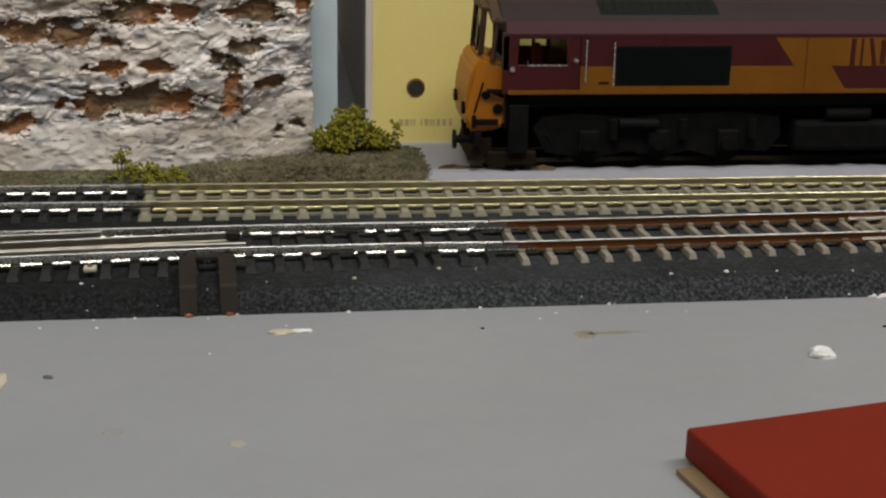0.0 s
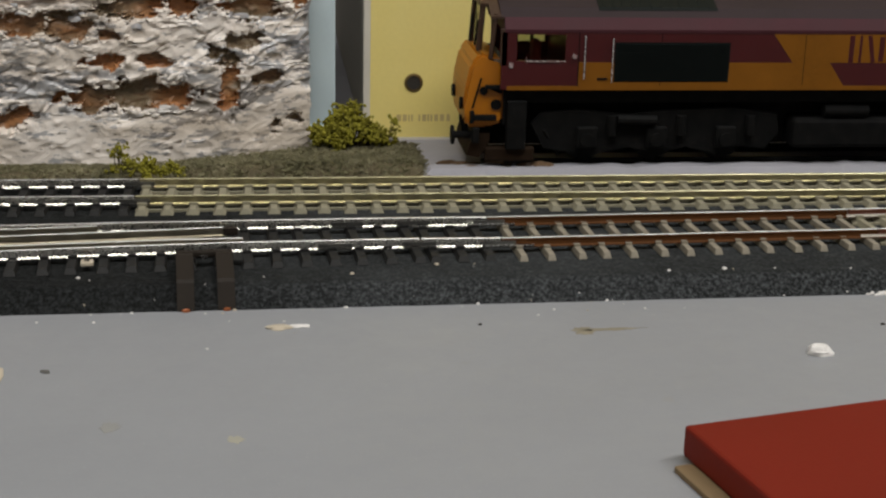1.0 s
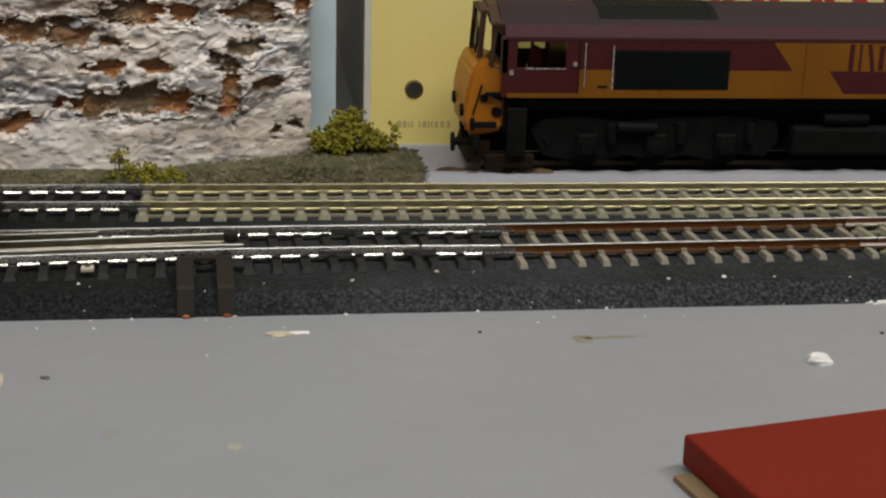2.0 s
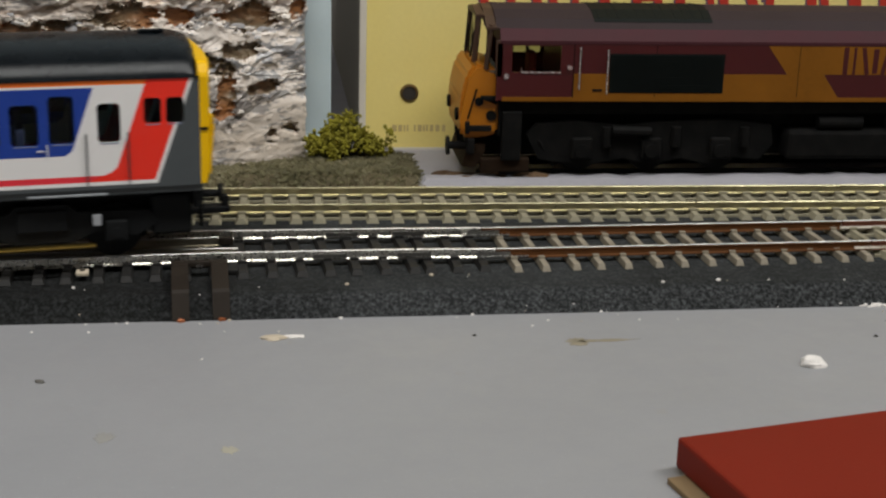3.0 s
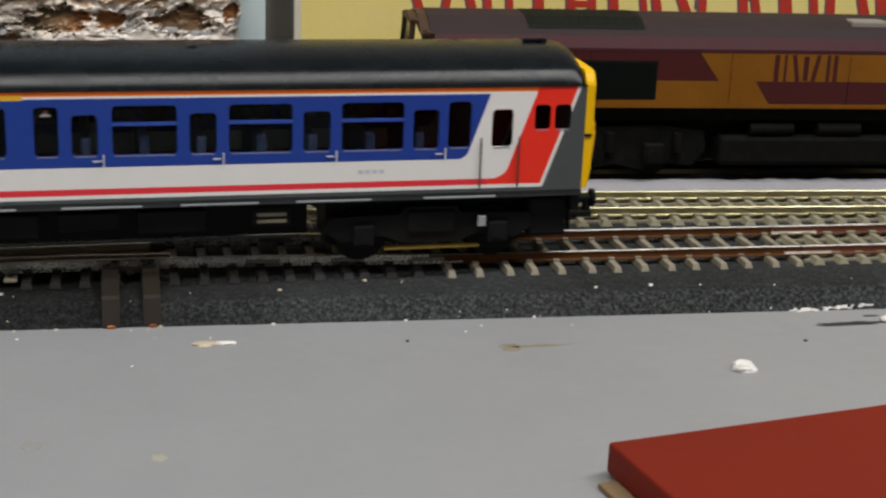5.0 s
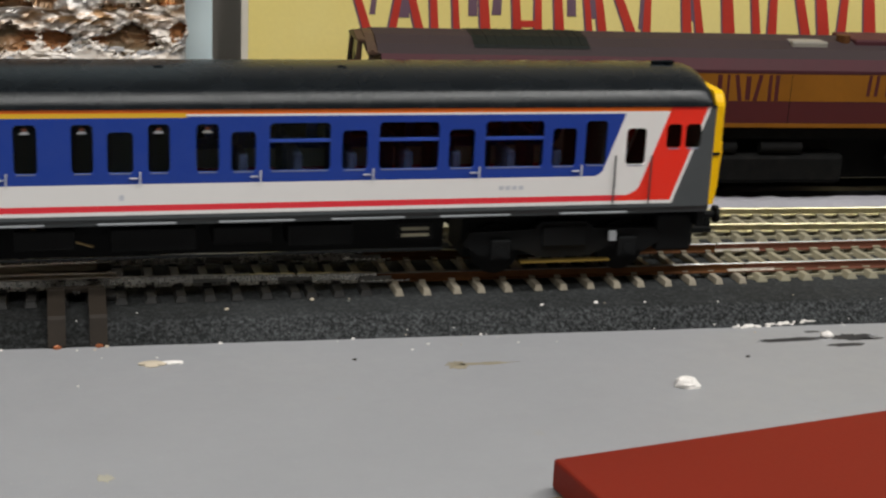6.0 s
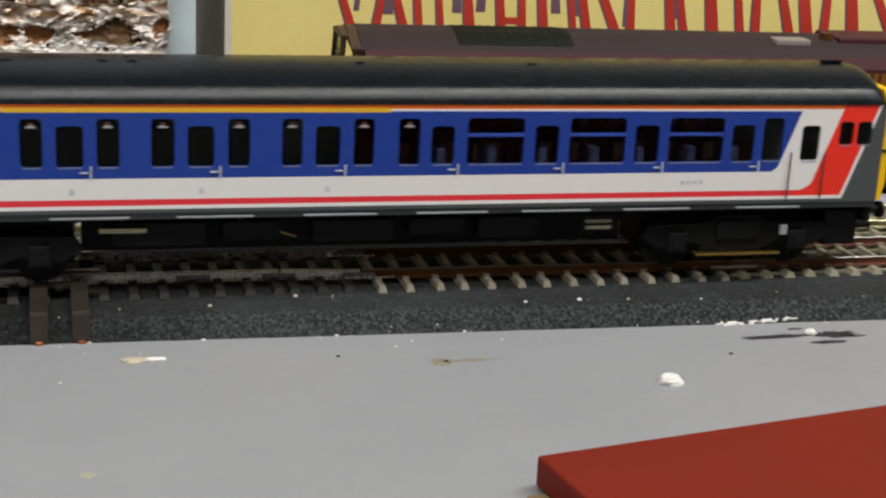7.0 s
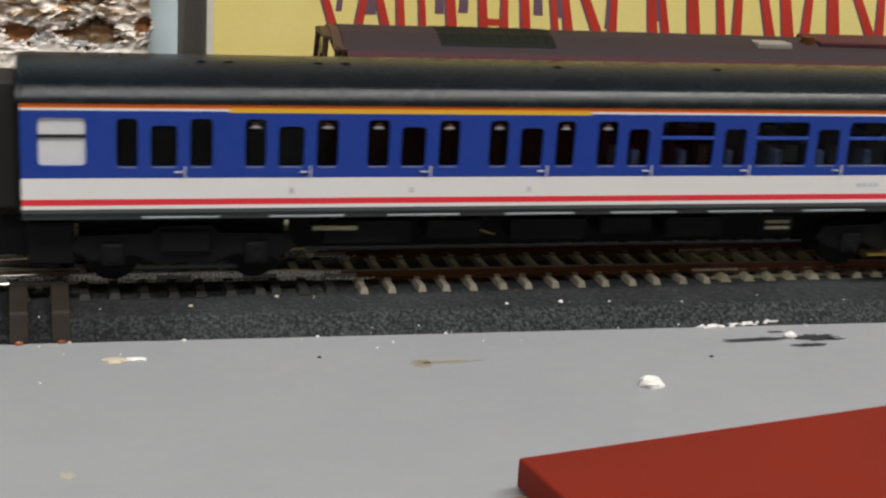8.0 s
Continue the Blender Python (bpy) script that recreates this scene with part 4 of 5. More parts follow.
    part("roof_hatch", boxed(130, 142, -10.5, 4, 46.0, 48.9, bev=0.6), FILESIDE, L, "pale grey roof hatch")
    part("exhaust_cowl", rod(bmesh.new(), (149, -6, 47), (149, -6, 50.6), 2.2, 14), RUST, L)
    part("silencer_panel", boxed(152, 190, -9, 9, 46.5, 49.5, bev=0.6), ROOF_MAROON, L)
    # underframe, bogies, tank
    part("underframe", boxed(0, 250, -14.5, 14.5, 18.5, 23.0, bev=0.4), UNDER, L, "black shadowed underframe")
    # Added block keeps the space below the body black.
    part("underbody_filler", boxed(-8, 250, -6.5, 6.5, 4.0, 18.6, bev=0.4), UNDER, L)
    part("buffer_beam", boxed(-9.6, -7.4, -15.5, 15.5, 6.4, 11.0, bev=0.3), UNDER, L)
    bf = part("buffer", rod(bmesh.new(), (-14.6, -11.3, 8.2), (-9, -11.3, 8.2), 1.2, 12), UNDER, L)
    part("buffer_head", rod(bmesh.new(), (-15.4, -11.3, 8.2), (-14.6, -11.3, 8.2), 2.9, 16), UNDER, bf)
    part("snow_plough", plate(bmesh.new(), [(-11, 2.2), (-7, 1.6), (-4, 6.5), (-4, 9.0), (-9, 9.0)], -13.5, 13.5), DUSTY, L, "rusty brown snow plough")
    part("front_guard", boxed(-5.5, 9.5, -15.0, -12.5, 0.6, 5.0, bev=0.6), DUSTY, L, "rust-brown dusty front guard")
    part("step_ladder", boxed(0.5, 6.5, -16.4, -14.4, 4.5, 19.5, bev=0.4), UNDER, L)
    for x0 in (8.4, 165.0):
        fr = [(x0, 12), (x0 + 3, 15.2), (x0 + 14, 16.2), (x0 + 30, 14.6), (x0 + 40, 15.8), (x0 + 62, 16.6), (x0 + 76, 14.8), (x0 + 77, 9.0), (x0 + 73, 4.0), (x0 + 64, 4.8), (x0 + 57, 2.6), (x0 + 48, 4.6), (x0 + 39, 2.6), (x0 + 30, 4.6), (x0 + 20, 2.6), (x0 + 12, 3.2), (x0 + 4, 4.4)]
        bm = plate(bmesh.new(), fr, -13.6, -11.8)
        bogie = part("bogie_frame", bm, UNDER, L, "weathered black three-axle bogie side")
        for i in range(3):
            x = x0 + 17 + i * 21.5
            part("axle_box", boxed(x - 3.2, x + 3.2, -15.2, -13.4, 4.6, 11.2, bev=0.6), UNDER, bogie)
            part("axle_cap", rod(bmesh.new(), (x, -15.9, 7.2), (x, -15.1, 7.2), 2.1, 14), UNDER, bogie)
            part("wheelset", wheel(wheel(bmesh.new(), x, -8.7, 7.0, 7.0), x, 8.7, 7.0, 7.0), UNDER, bogie)
            part("spring", rod(bmesh.new(), (x + 7.5, -14.4, 8.5), (x + 7.5, -14.4, 14.5), 1.5, 10), UNDER, bogie)
        part("brake_cylinder", rod(bmesh.new(), (x0 + 26, -15.0, 13.5), (x0 + 38, -15.0, 13.2), 1.5, 10), UNDER, bogie)
        part("sand_pipe", rod(bmesh.new(), (x0 + 4, -13.8, 10), (x0 + 9, -12, 2.0), 0.5, 6), UNDER, bogie)
    part("fuel_tank", boxed(89.5, 150, -15.0, 15.0, 4.2, 13.6, bev=1.4), UNDER, L, "long black fuel tank")
    for x in (99, 121):
        part("air_tank", rod(bmesh.new(), (x, -13.6, 15.8), (x + 14, -13.6, 15.8), 1.9, 14), UNDER, L)
    return L


loco()


def hidden_road():
    """The road under the locomotive: two low rails seen only in its shade."""
    t = base("track", at(-2, 438.2, 6.2), "rails half buried under the locomotive, black to match its shade", "track", "lengths of track")
    # Underframe black on these rails puts the body's shade into their colour.
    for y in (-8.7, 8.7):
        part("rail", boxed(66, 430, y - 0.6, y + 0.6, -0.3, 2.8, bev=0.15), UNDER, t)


hidden_road()


# ---- the running coach ----
LEN = 269.0
HALF = 18.2
WINDOWS = [(-13.0, -8.9, 34.2, 40.4), (-7.9, -3.6, 34.2, 40.4), (-23.7, -18.4, 30.1, 39.4), (-34.6, -28.9, 30.2, 41.4), (-43.2, -36.9, 30.0, 39.6),
           (-60.5, -45.5, 30.0, 41.5), (-69.6, -63.1, 30.0, 39.6), (-86.9, -72.1, 30.0, 41.5), (-95.9, -89.7, 30.0, 39.6), (-113.2, -98.7, 30.0, 41.5),
           (-122.2, -116.4, 30.0, 39.5), (-130.3, -125.0, 30.0, 41.4), (-141.3, -136.3, 30.0, 41.4), (-150.5, -144.6, 30.0, 39.6), (-158.5, -153.6, 30.0, 41.4),
           (-171.2, -166.0, 30.0, 41.4), (-180.6, -174.4, 30.0, 39.7), (-188.9, -183.5, 30.0, 41.4), (-201.2, -196.0, 30.0, 41.4), (-210.3, -204.1, 30.0, 39.7),
           (-218.2, -213.2, 30.0, 41.4), (-231.0, -225.7, 30.0, 41.4), (-240.0, -233.9, 30.0, 39.8), (-247.8, -242.9, 30.0, 41.4), (-265.2, -254.6, 30.3, 41.5)]
HANDLES = (-35.2, -61.7, -88.2, -115.3, -143.2, -173.0, -202.6, -232.2)


def pierced_side(y_out, y_in):
    xs = sorted({-LEN, 0.0} | {w[0] for w in WINDOWS} | {w[1] for w in WINDOWS})
    zs = sorted({19.0, 44.9} | {w[2] for w in WINDOWS} | {w[3] for w in WINDOWS})
    bm = bmesh.new()
    grid = {}

    def vert(x, y, z):
        if (x, y, z) not in grid:
            grid[x, y, z] = bm.verts.new((x, y, z))
        return grid[x, y, z]

    def solid(i, j):
        if not (0 <= i < len(xs) - 1 and 0 <= j < len(zs) - 1):
            return False
        x, z = (xs[i] + xs[i + 1]) / 2, (zs[j] + zs[j + 1]) / 2
        return not any(a < x < b and c < z < d for a, b, c, d in WINDOWS)

    for i in range(len(xs) - 1):
        for j in range(len(zs) - 1):
            if not solid(i, j):
                continue
            x0, x1, z0, z1 = xs[i], xs[i + 1], zs[j], zs[j + 1]
            for y in (y_out, y_in):
                bm.faces.new([vert(x0, y, z0), vert(x1, y, z0), vert(x1, y, z1), vert(x0, y, z1)])
            for ok, (xa, za), (xb, zb) in ((solid(i - 1, j), (x0, z0), (x0, z1)), (solid(i + 1, j), (x1, z0), (x1, z1)), (solid(i, j - 1), (x0, z0), (x1, z0)), (solid(i, j + 1), (x0, z1), (x1, z1))):
                if not ok:
                    bm.faces.new([vert(xa, y_out, za), vert(xb, y_out, zb), vert(xb, y_in, zb), vert(xa, y_in, za)])
    # rounded corners of the openings
    for x0, x1, z0, z1 in WINDOWS:
        for cx, cz, dx, dz in ((x0, z0, 1, 1), (x1, z0, -1, 1), (x0, z1, 1, -1), (x1, z1, -1, -1)):
            arc = [(cx, cz)] + [(cx + dx * 1.1 * (1 - math.sin(a)), cz + dz * 1.1 * (1 - math.cos(a))) for a in (0, 0.4, 0.8, 1.2, math.pi / 2)]
            plate(bm, arc, y_out * 0.9995, y_out + (y_in - y_out) * 0.4)
    return bm


def roof_line(y, k=1.0):
    """A steep shoulder, nearly flat, then a shallow arc."""
    y = min(abs(y), 18.3)
    if y > 15.4:
        q = (18.3 - y) / 2.9
        z = 0.3 * min(1.0, q * 8) + 4.6 * q - 0.95 * q * q
    else:
        big = 15.4 / math.sin(math.radians(30))
        z = 3.95 + math.sqrt(big * big - y * y) - big * math.cos(math.radians(30))
    return 44.9 + z * k


def bow(y):
    """How far the rounded cab end stands forward of its corners."""
    return 1.3 * (1 - min(1.0, abs(y) / 18.3) ** 2)


def coach():
    C = base("railcar", at(0, 354, 9), "blue, white and red striped model electric railcar with a yellow cab", "railcar")
    for s in (-1, 1):
        wall = part("body_side", pierced_side(HALF * s, (HALF - 1.0) * s), LIVERY, C, "side in white, blue and red bands with slanted ends")
        for x0, x1, z0, z1 in WINDOWS:
            toilet = x0 < -260
            pane = part("pane", boxed(x0 + 0.02, x1 - 0.02, s * (HALF - 0.75), s * (HALF - 0.45), z0 + 0.02, z1 - 0.02), PALE_BLIND if toilet else (GLASS if s < 0 else DARK_GLASS), wall, "frosted white pane" if toilet else "")
            pane.visible_shadow = False
            if x1 - x0 > 10:
                zb = 37.2
                part("glazing_bar", boxed(x0, x1, s * (HALF - 0.8), s * (HALF - 0.1), zb - 0.35, zb + 0.35), TIE_BLACK if toilet else BLUEPAINT, wall)
            # Pale arc and red spot put in for reflections at the pane tops.
            if x1 - x0 < 6 and z1 > 41 and -223 < x0 < -120:
                xm = (x0 + x1) / 2
                v = part("pane_glint", plate(bmesh.new(), [(xm - 1.3, 39.2), (xm + 1.3, 39.2), (xm + 0.9, 39.6), (xm + 0.4, 39.8), (xm - 0.4, 39.8), (xm - 0.9, 39.6)], s * (HALF - 0.42), s * (HALF - 0.3)), PALE_GREY, wall, "small pale arc put in for a reflection at the pane top")
                part("red_glint", boxed(xm - 0.5, xm + 0.5, s * HALF - 0.42 * s, s * HALF - 0.3 * s, 39.9, 40.5), RUST_RED, v)
            bm = boxed(x0 + 0.5, x1 - 0.5, s * HALF - 0.07, s * HALF + 0.07, z0 - 0.28, z0)
            part("sill", bm, SILL if not toilet else BLUEPAINT, wall)
        if s < 0:
            for x in HANDLES:
                bm = boxed(x - 2.4, x - 0.6, -HALF - 0.35, -HALF, 28.6, 28.9)
                block(bm, x - 0.15, x + 0.2, -HALF - 0.4, -HALF, 27.4, 30.2)
                part("door_handle", bm, FAINT, wall, "small bright door handle and grab")
            for x in (-26.4, -16.8):
                part("cab_handrail", rod(bmesh.new(), (x, -HALF - 0.5, 20.2), (x, -HALF - 0.5, 32.5), 0.22, 6), SOLE, wall)
            for i in range(4):
                part("number_bar", boxed(-56.4 + i * 1.7, -55.2 + i * 1.7, -HALF - 0.04, -HALF, 24.2, 25.2), FAINT, wall)
            for x in (-147.5, -177.5, -207.0):
                part("class_bar", boxed(x - 0.5, x + 0.6, -HALF - 0.04, -HALF, 23.4, 24.8), FAINT, wall)
            part("cab_window_pillar", boxed(-8.9, -7.9, -HALF - 0.05, -HALF + 0.3, 34, 40.6), LIVERY, wall)
    # roof as one smooth shell with a domed front
    bm = bmesh.new()
    half = [15.4 * i / 9 for i in range(10)] + [15.9, 16.4, 16.9, 17.4, 17.8, 18.0, 18.2, 18.3]
    ys = [-v for v in half[:0:-1]] + half
    rings = []
    for x, k in ((-LEN, 0.985), (-LEN + 0.5, 1.0), (-LEN + 3.0, 1.0), (-LEN / 2, 1.0), (-8.0, 1.0), (-5.0, 0.995), (-3.0, 0.97), (-1.6, 0.91), (-0.7, 0.82), (0.0, 0.66)):
        rings.append([bm.verts.new((x + (bow(y) - 0.9 if x > -2 else 0), y, roof_line(y, k))) for y in ys])
    for a, b in zip(rings, rings[1:]):
        for i in range(len(ys) - 1):
            bm.faces.new((a[i], a[i + 1], b[i + 1], b[i]))
    for ring in (rings[0], rings[-1]):
        bm.faces.new(ring)
    under = [rings[0][0], rings[0][-1], rings[-1][-1], rings[-1][0]]
    bm.faces.new(under)
    roof = part("roof", bm, COACH_ROOF, C, "satin black curved roof", smooth=True)
    for s in (-1, 1):
        part("gutter", boxed(-LEN, 0, s * 18.3 - 0.2, s * 18.3 + 0.2, 44.85, 45.25), COACH_ROOF, roof)
    for x in (-227.5, -221.0, -199.3, -192.5, -138.0, -94.0):
        part("roof_vent", boxed(x - 1.1, x + 1.1, -5.6, -4.2, 51.6, 52.9, bev=0.3), COACH_ROOF, roof)
    part("horn", rod(bmesh.new(), (-12, -2, 53.4), (-6, -2, 53.4), 0.5, 8), COACH_ROOF, roof)
    # ends
    bm = bmesh.new()
    fy = [-18.0, -17.6, -17.0, -16.2, -15, -13, -10.5, -8, -5, -2.5, 0, 2.5, 5, 8, 10.5, 13, 15, 16.2, 17.0, 17.6, 18.0]
    cols = []
    for y in fy:
        x1 = (2.3 if abs(y) < 17.8 else 2.0) + bow(y)
        zt = min(48.4, roof_line(y * 1.016))
        cols.append([bm.verts.new(c) for c in ((-0.1, y, 19.2), (x1 - 0.8, y, 19.2), (x1, y, 24), (x1, y, zt - 0.6), (x1 - 0.5, y, zt), (-0.1, y, zt))])
    for a, b in zip(cols, cols[1:]):
        for k in range(6):
            bm.faces.new((a[k], a[(k + 1) % 6], b[(k + 1) % 6], b[k]))
    bm.faces.new(cols[0])
    bm.faces.new(cols[-1])
    end = part("cab_front", bm, CAB_YELLOW, C, "bright yellow cab front")
    for s in (-1, 1):
        part("front_window", boxed(2.2, 3.1, s * 8.6 - 2.6, s * 8.6 + 2.6, 33, 41, bev=0.15), DARK_GLASS, end)
        part("jumper_hose", rod(bmesh.new(), (2.1, 15.4 * s, 21), (3.1, 15.4 * s, 33), 0.8, 8), CAB_YELLOW, end, "yellow hanging jumper hose")
        part("jumper_socket", boxed(1.8, 3.5, 15.2 * s - 1, 15.2 * s + 1, 33, 35.4, bev=0.3), CAB_YELLOW, end)
    part("headcode_panel", boxed(2.6, 3.7, -3.4, 3.4, 31, 40, bev=0.2), UNDER, end)
    part("side_lamp", boxed(0.2, 1.9, -18.3, -17.4, 32.2, 32.9), UNDER, end)
    part("rear_end", sweep(bmesh.new(), [(-17.9, 19.2), (-17.9, 44.5)] + [(y, roof_line(y) - 0.1) for y in ys[1:-1]] + [(17.9, 44.5), (17.9, 19.2)], -LEN - 0.8, -LEN + 0.3), COACH_ROOF, C, "plain black inner end")
    part("gangway", boxed(-LEN - 7.0, -LEN - 0.8, -8.5, 8.5, 17.5, 48, bev=0.8), TIE_BLACK, C, "black flexible gangway to the next coach")
    # floor, seats, partitions
    part("floor_pan", boxed(-LEN + 0.5, -0.5, -17, 17, 18.6, 19.6), INNER, C)
    for x in (-27.6, -131.8, -162, -192, -222, -251):
        part("partition", boxed(x - 0.3, x + 0.3, -16.9, 16.9, 19.6, 44.3), INNER, C)
    for x in (-41, -53, -67, -79, -93, -106, -119):
        for s in (-1, 1):
            part("seat", boxed(x - 1.1, x + 1.1, s * 10.5 - 5.5, s * 10.5 + 5.5, 19.6, 33.5, bev=0.5), SEAT, C, "blue seat back")
    part("corridor_wall", boxed(-LEN + 1, -131.8, 5.0, 5.5, 19.6, 44.3), INNER, C)
    part("cab_bulkhead", boxed(-3.2, -2.8, -16.9, 16.9, 19.6, 44.3), INNER, C)
    # underframe
    part("solebar", boxed(-LEN, 0.4, -17.6, 17.6, 17.2, 19.1, bev=0.2), SOLE, C, "dark grey solebar")
    part("frame", boxed(-LEN + 2, -1, -12, 12, 15.2, 17.3), COACH_UNDER, C)
    for i, x in enumerate((-30, -61, -88, -115, -143, -173, -202, -232)):
        part("footboard", boxed(x - 10, x + 8, -18.3, -17.2, 17.6, 17.95), FOOTBOARD, C)
    part("running_board", boxed(-LEN + 66, -70, -17.5, -16.6, 9.0, 9.4), COACH_UNDER, C)
    for x0, x1, z0 in ((-198, -176, 9.5), (-172, -158, 10.5), (-150, -130, 9.8), (-126, -112, 11), (-108, -92, 10)):
        part("equipment_box", boxed(x0, x1, -14.5, -6, z0, 15.4, bev=0.4), COACH_UNDER, C)
    # Black plate added along the middle to keep the underside dark.
    part("filler_plate", boxed(-LEN + 64, -66, -3, -1, 5.5, 15.4), COACH_UNDER, C)
    bm = boxed(-81, -72, -15.2, -14.6, 11.4, 15.2)
    plate_box = part("label_plate", bm, COACH_UNDER, C)
    for z in (12.0, 13.6):
        part("label_bar", boxed(-80, -73, -15.3, -15.15, z, z + 0.8), TIE_PALE, plate_box)
    for x in (-196, -168):
        part("truss_rod", rod(bmesh.new(), (x, -13, 15.5), (x + 14, -13, 11.0), 0.35, 6), RIM, C)
    part("wire_run", rod(bmesh.new(), (-201, -15.2, 14.0), (-190, -15.2, 13.9), 0.75, 8), GOLD_SIDE, C, "pale brass pipe run")
    for s in (-1, 1):
        bf = part("buffer", rod(bmesh.new(), (0.2, 11.4 * s, 14.8), (5.2, 11.4 * s, 14.8), 1.0, 10), COACH_UNDER, C)
        part("buffer_head", rod(bmesh.new(), (5.2, 11.4 * s, 14.8), (6.0, 11.4 * s, 14.8), 2.3, 16), COACH_UNDER, bf)
    part("buffer_beam", boxed(-1.5, 0.8, -15.5, 15.5, 12.6, 18.6, bev=0.3), COACH_UNDER, C)
    part("coupling", boxed(-6, 9.5, -2.2, 2.2, 6.8, 8.4, bev=0.3), COACH_UNDER, C, "black hook coupling")
    part("coupling_hook", boxed(7.6, 9.4, -1.2, 1.2, 8.3, 11.0, bev=0.3), COACH_UNDER, C)
    # Added black boxes: darkness below both ends, shade at the inner one.
    part("end_filler", boxed(-11.5, -1.6, -13.6, 13.6, 5.6, 15.6, bev=0.8), COACH_UNDER, C, "black filler for the dark mass below the cab")
    part("end_filler", boxed(-LEN + 1.0, -LEN + 12.0, -13.6, 13.6, 5.0, 15.6, bev=0.8), COACH_UNDER, C, "black filler standing in for shade below the inner end")
    part("inner_coupling", boxed(-LEN - 7.0, -LEN + 1.0, -5.0, 5.0, 5.0, 15.0, bev=0.5), COACH_UNDER, C)
    part("brake_pipe", rod(bmesh.new(), (1.5, -6, 5), (1.5, -6, 14), 0.6, 8), COACH_UNDER, C)
    wheels = []
    for x0 in (-37.0, -LEN + 37.5):
        fr = [(x0 - 27, 9.0), (x0 - 25, 12.2), (x0 - 8, 12.6), (x0 - 6, 14.4), (x0 + 6, 14.4), (x0 + 8, 12.6), (x0 + 25, 12.2), (x0 + 27, 9.0), (x0 + 22, 6.0), (x0 + 12, 7.4), (x0 + 7, 5.2), (x0 - 7, 5.2), (x0 - 12, 7.4), (x0 - 22, 6.0)]
        bm = plate(bmesh.new(), fr, -14.0, -12.2)
        plate(bm, fr, 12.2, 14.0)
        bogie = part("bogie_frame", bm, COACH_UNDER, C, "black two-axle bogie")
        # Added block hides the lit track behind the bogie.
        part("bogie_filler", boxed(x0 - 25, x0 + 25, -7.2, 7.2, 3.6, 15.0, bev=0.6), COACH_UNDER, bogie)
        part("bolster", boxed(x0 - 6, x0 + 6, -15.0, 15.0, 8, 13.5, bev=0.5), COACH_UNDER, bogie)
        part("shoe_beam", boxed(x0 - 12, x0 + 12, -16.4, -14.6, 4.3, 4.9, bev=0.1), BRASS if x0 > -60 else COACH_UNDER, bogie, "yellow-edged collector shoe beam")
        for dx in (-17, 17):
            part("axle_box", boxed(x0 + dx - 2.6, x0 + dx + 2.6, -15.4, -13.8, 5.0, 10.4, bev=0.5), COACH_UNDER, bogie)
            part("axle_cap", rod(bmesh.new(), (x0 + dx, -15.9, 7.4), (x0 + dx, -15.2, 7.4), 1.3, 12), COACH_UNDER, bogie)
            bm = wheel(wheel(bmesh.new(), 0, -8.7, 0, 6.6, 2.2), 0, 8.7, 0, 6.6, 2.2)
            rod(bm, (0, -8, 0), (0, 8, 0), 1.0, 8)
            block(bm, -0.5, 0.5, -10.0, -9.4, -5.4, 5.4)
            w = part("wheelset", bm, COACH_UNDER, C)
            w.location = ((x0 + dx) * MM, 0, 6.6 * MM)
            wheels.append((w, x0 + dx))
    part("speed_probe", boxed(-25.5, -23.5, -16.2, -15.0, 9.5, 12.2, bev=0.2), PALE_GREY, C, "pale grey axle-end fitting")
    return C, wheels


railcar, wheelsets = coach()


# ---- the red box and loose bits on the board ----
def red_box():
    b = base("red_box", at(75.0, 240.3, 0, 12.5), "dull red card box lid lying on the grey board", "box")
    bm = boxed(0, 150, -120, 0, 1.2, 7.4, bev=0.7)
    part("lid", bm, RED, b)
    part("base_card", boxed(-3.4, 148, -118, -3.6, 0, 1.2, bev=0.2), TAN, b, "brown card base showing under the lid")


red_box()


def crumb(name, x, y, z, sx, sy, sz, material, label, category, seed, rz=0.0):
    ob = part(name, lump(seed, sx, sy, sz, 3 if sx > 2 else 2), material)
    ob.matrix_basis = at(x, y, z - 0.02, rz)
    tagged(ob, label, category, "loose crumbs")


crumb("plaster_lump", 120.3, 290.6, 0, 2.8, 2.1, 1.7, CRUMB, "white plaster lump lying on the grey board", "plaster lump", 12)
crumb("plaster_lump", 168.2, 319.9, 0, 1.7, 1.3, 1.1, CRUMB, "small white plaster lump beside a black smear", "plaster lump", 5)
crumb("plaster_flake", 1.6, 313.0, 0, 2.9, 1.6, 0.55, CREAM, "flat cream plaster flake on the grey board", "plaster flake", 6)
crumb("plaster_flake", 6.4, 313.6, 0, 2.2, 1.0, 0.4, CRUMB, "flat white plaster flake on the grey board", "plaster flake", 8)
crumb("dark_chip", -46.9, 290.1, 0, 1.2, 0.7, 0.4, GREYCHIP, "small dark chip on the grey board", "chip", 9, -25)
crumb("wood_scrap", -57.5, 285.0, 0, 2.2, 6.0, 0.8, CREAM, "cream wood scrap on the grey board", "scrap", 10, -12)
crumb("dark_chip", 142.0, 307.5, 0, 0.6, 0.4, 0.3, CLIP, "tiny dark chip on the grey board", "chip", 15)
crumb("dark_chip", 47.5, 312.5, 0, 0.5, 0.4, 0.3, CLIP, "tiny dark chip on the grey board", "chip", 16)



def pale_chip():
    c = base("pale_chip", at(-43.6, front_y(-43.6) - 10.6, 6.4, LEAN), "cream plastic chip with a dark hole on a sleeper end", "chip")
    part("plate", boxed(-1.5, 1.5, -1.6, 1.4, 0, 1.0, bev=0.25), CREAM, c)
    # Small dark block on top drawn as a shaded hole.
    part("hole", boxed(-0.6, 0.6, -0.5, 0.8, 0.9, 1.06), CLIP, c)


pale_chip()
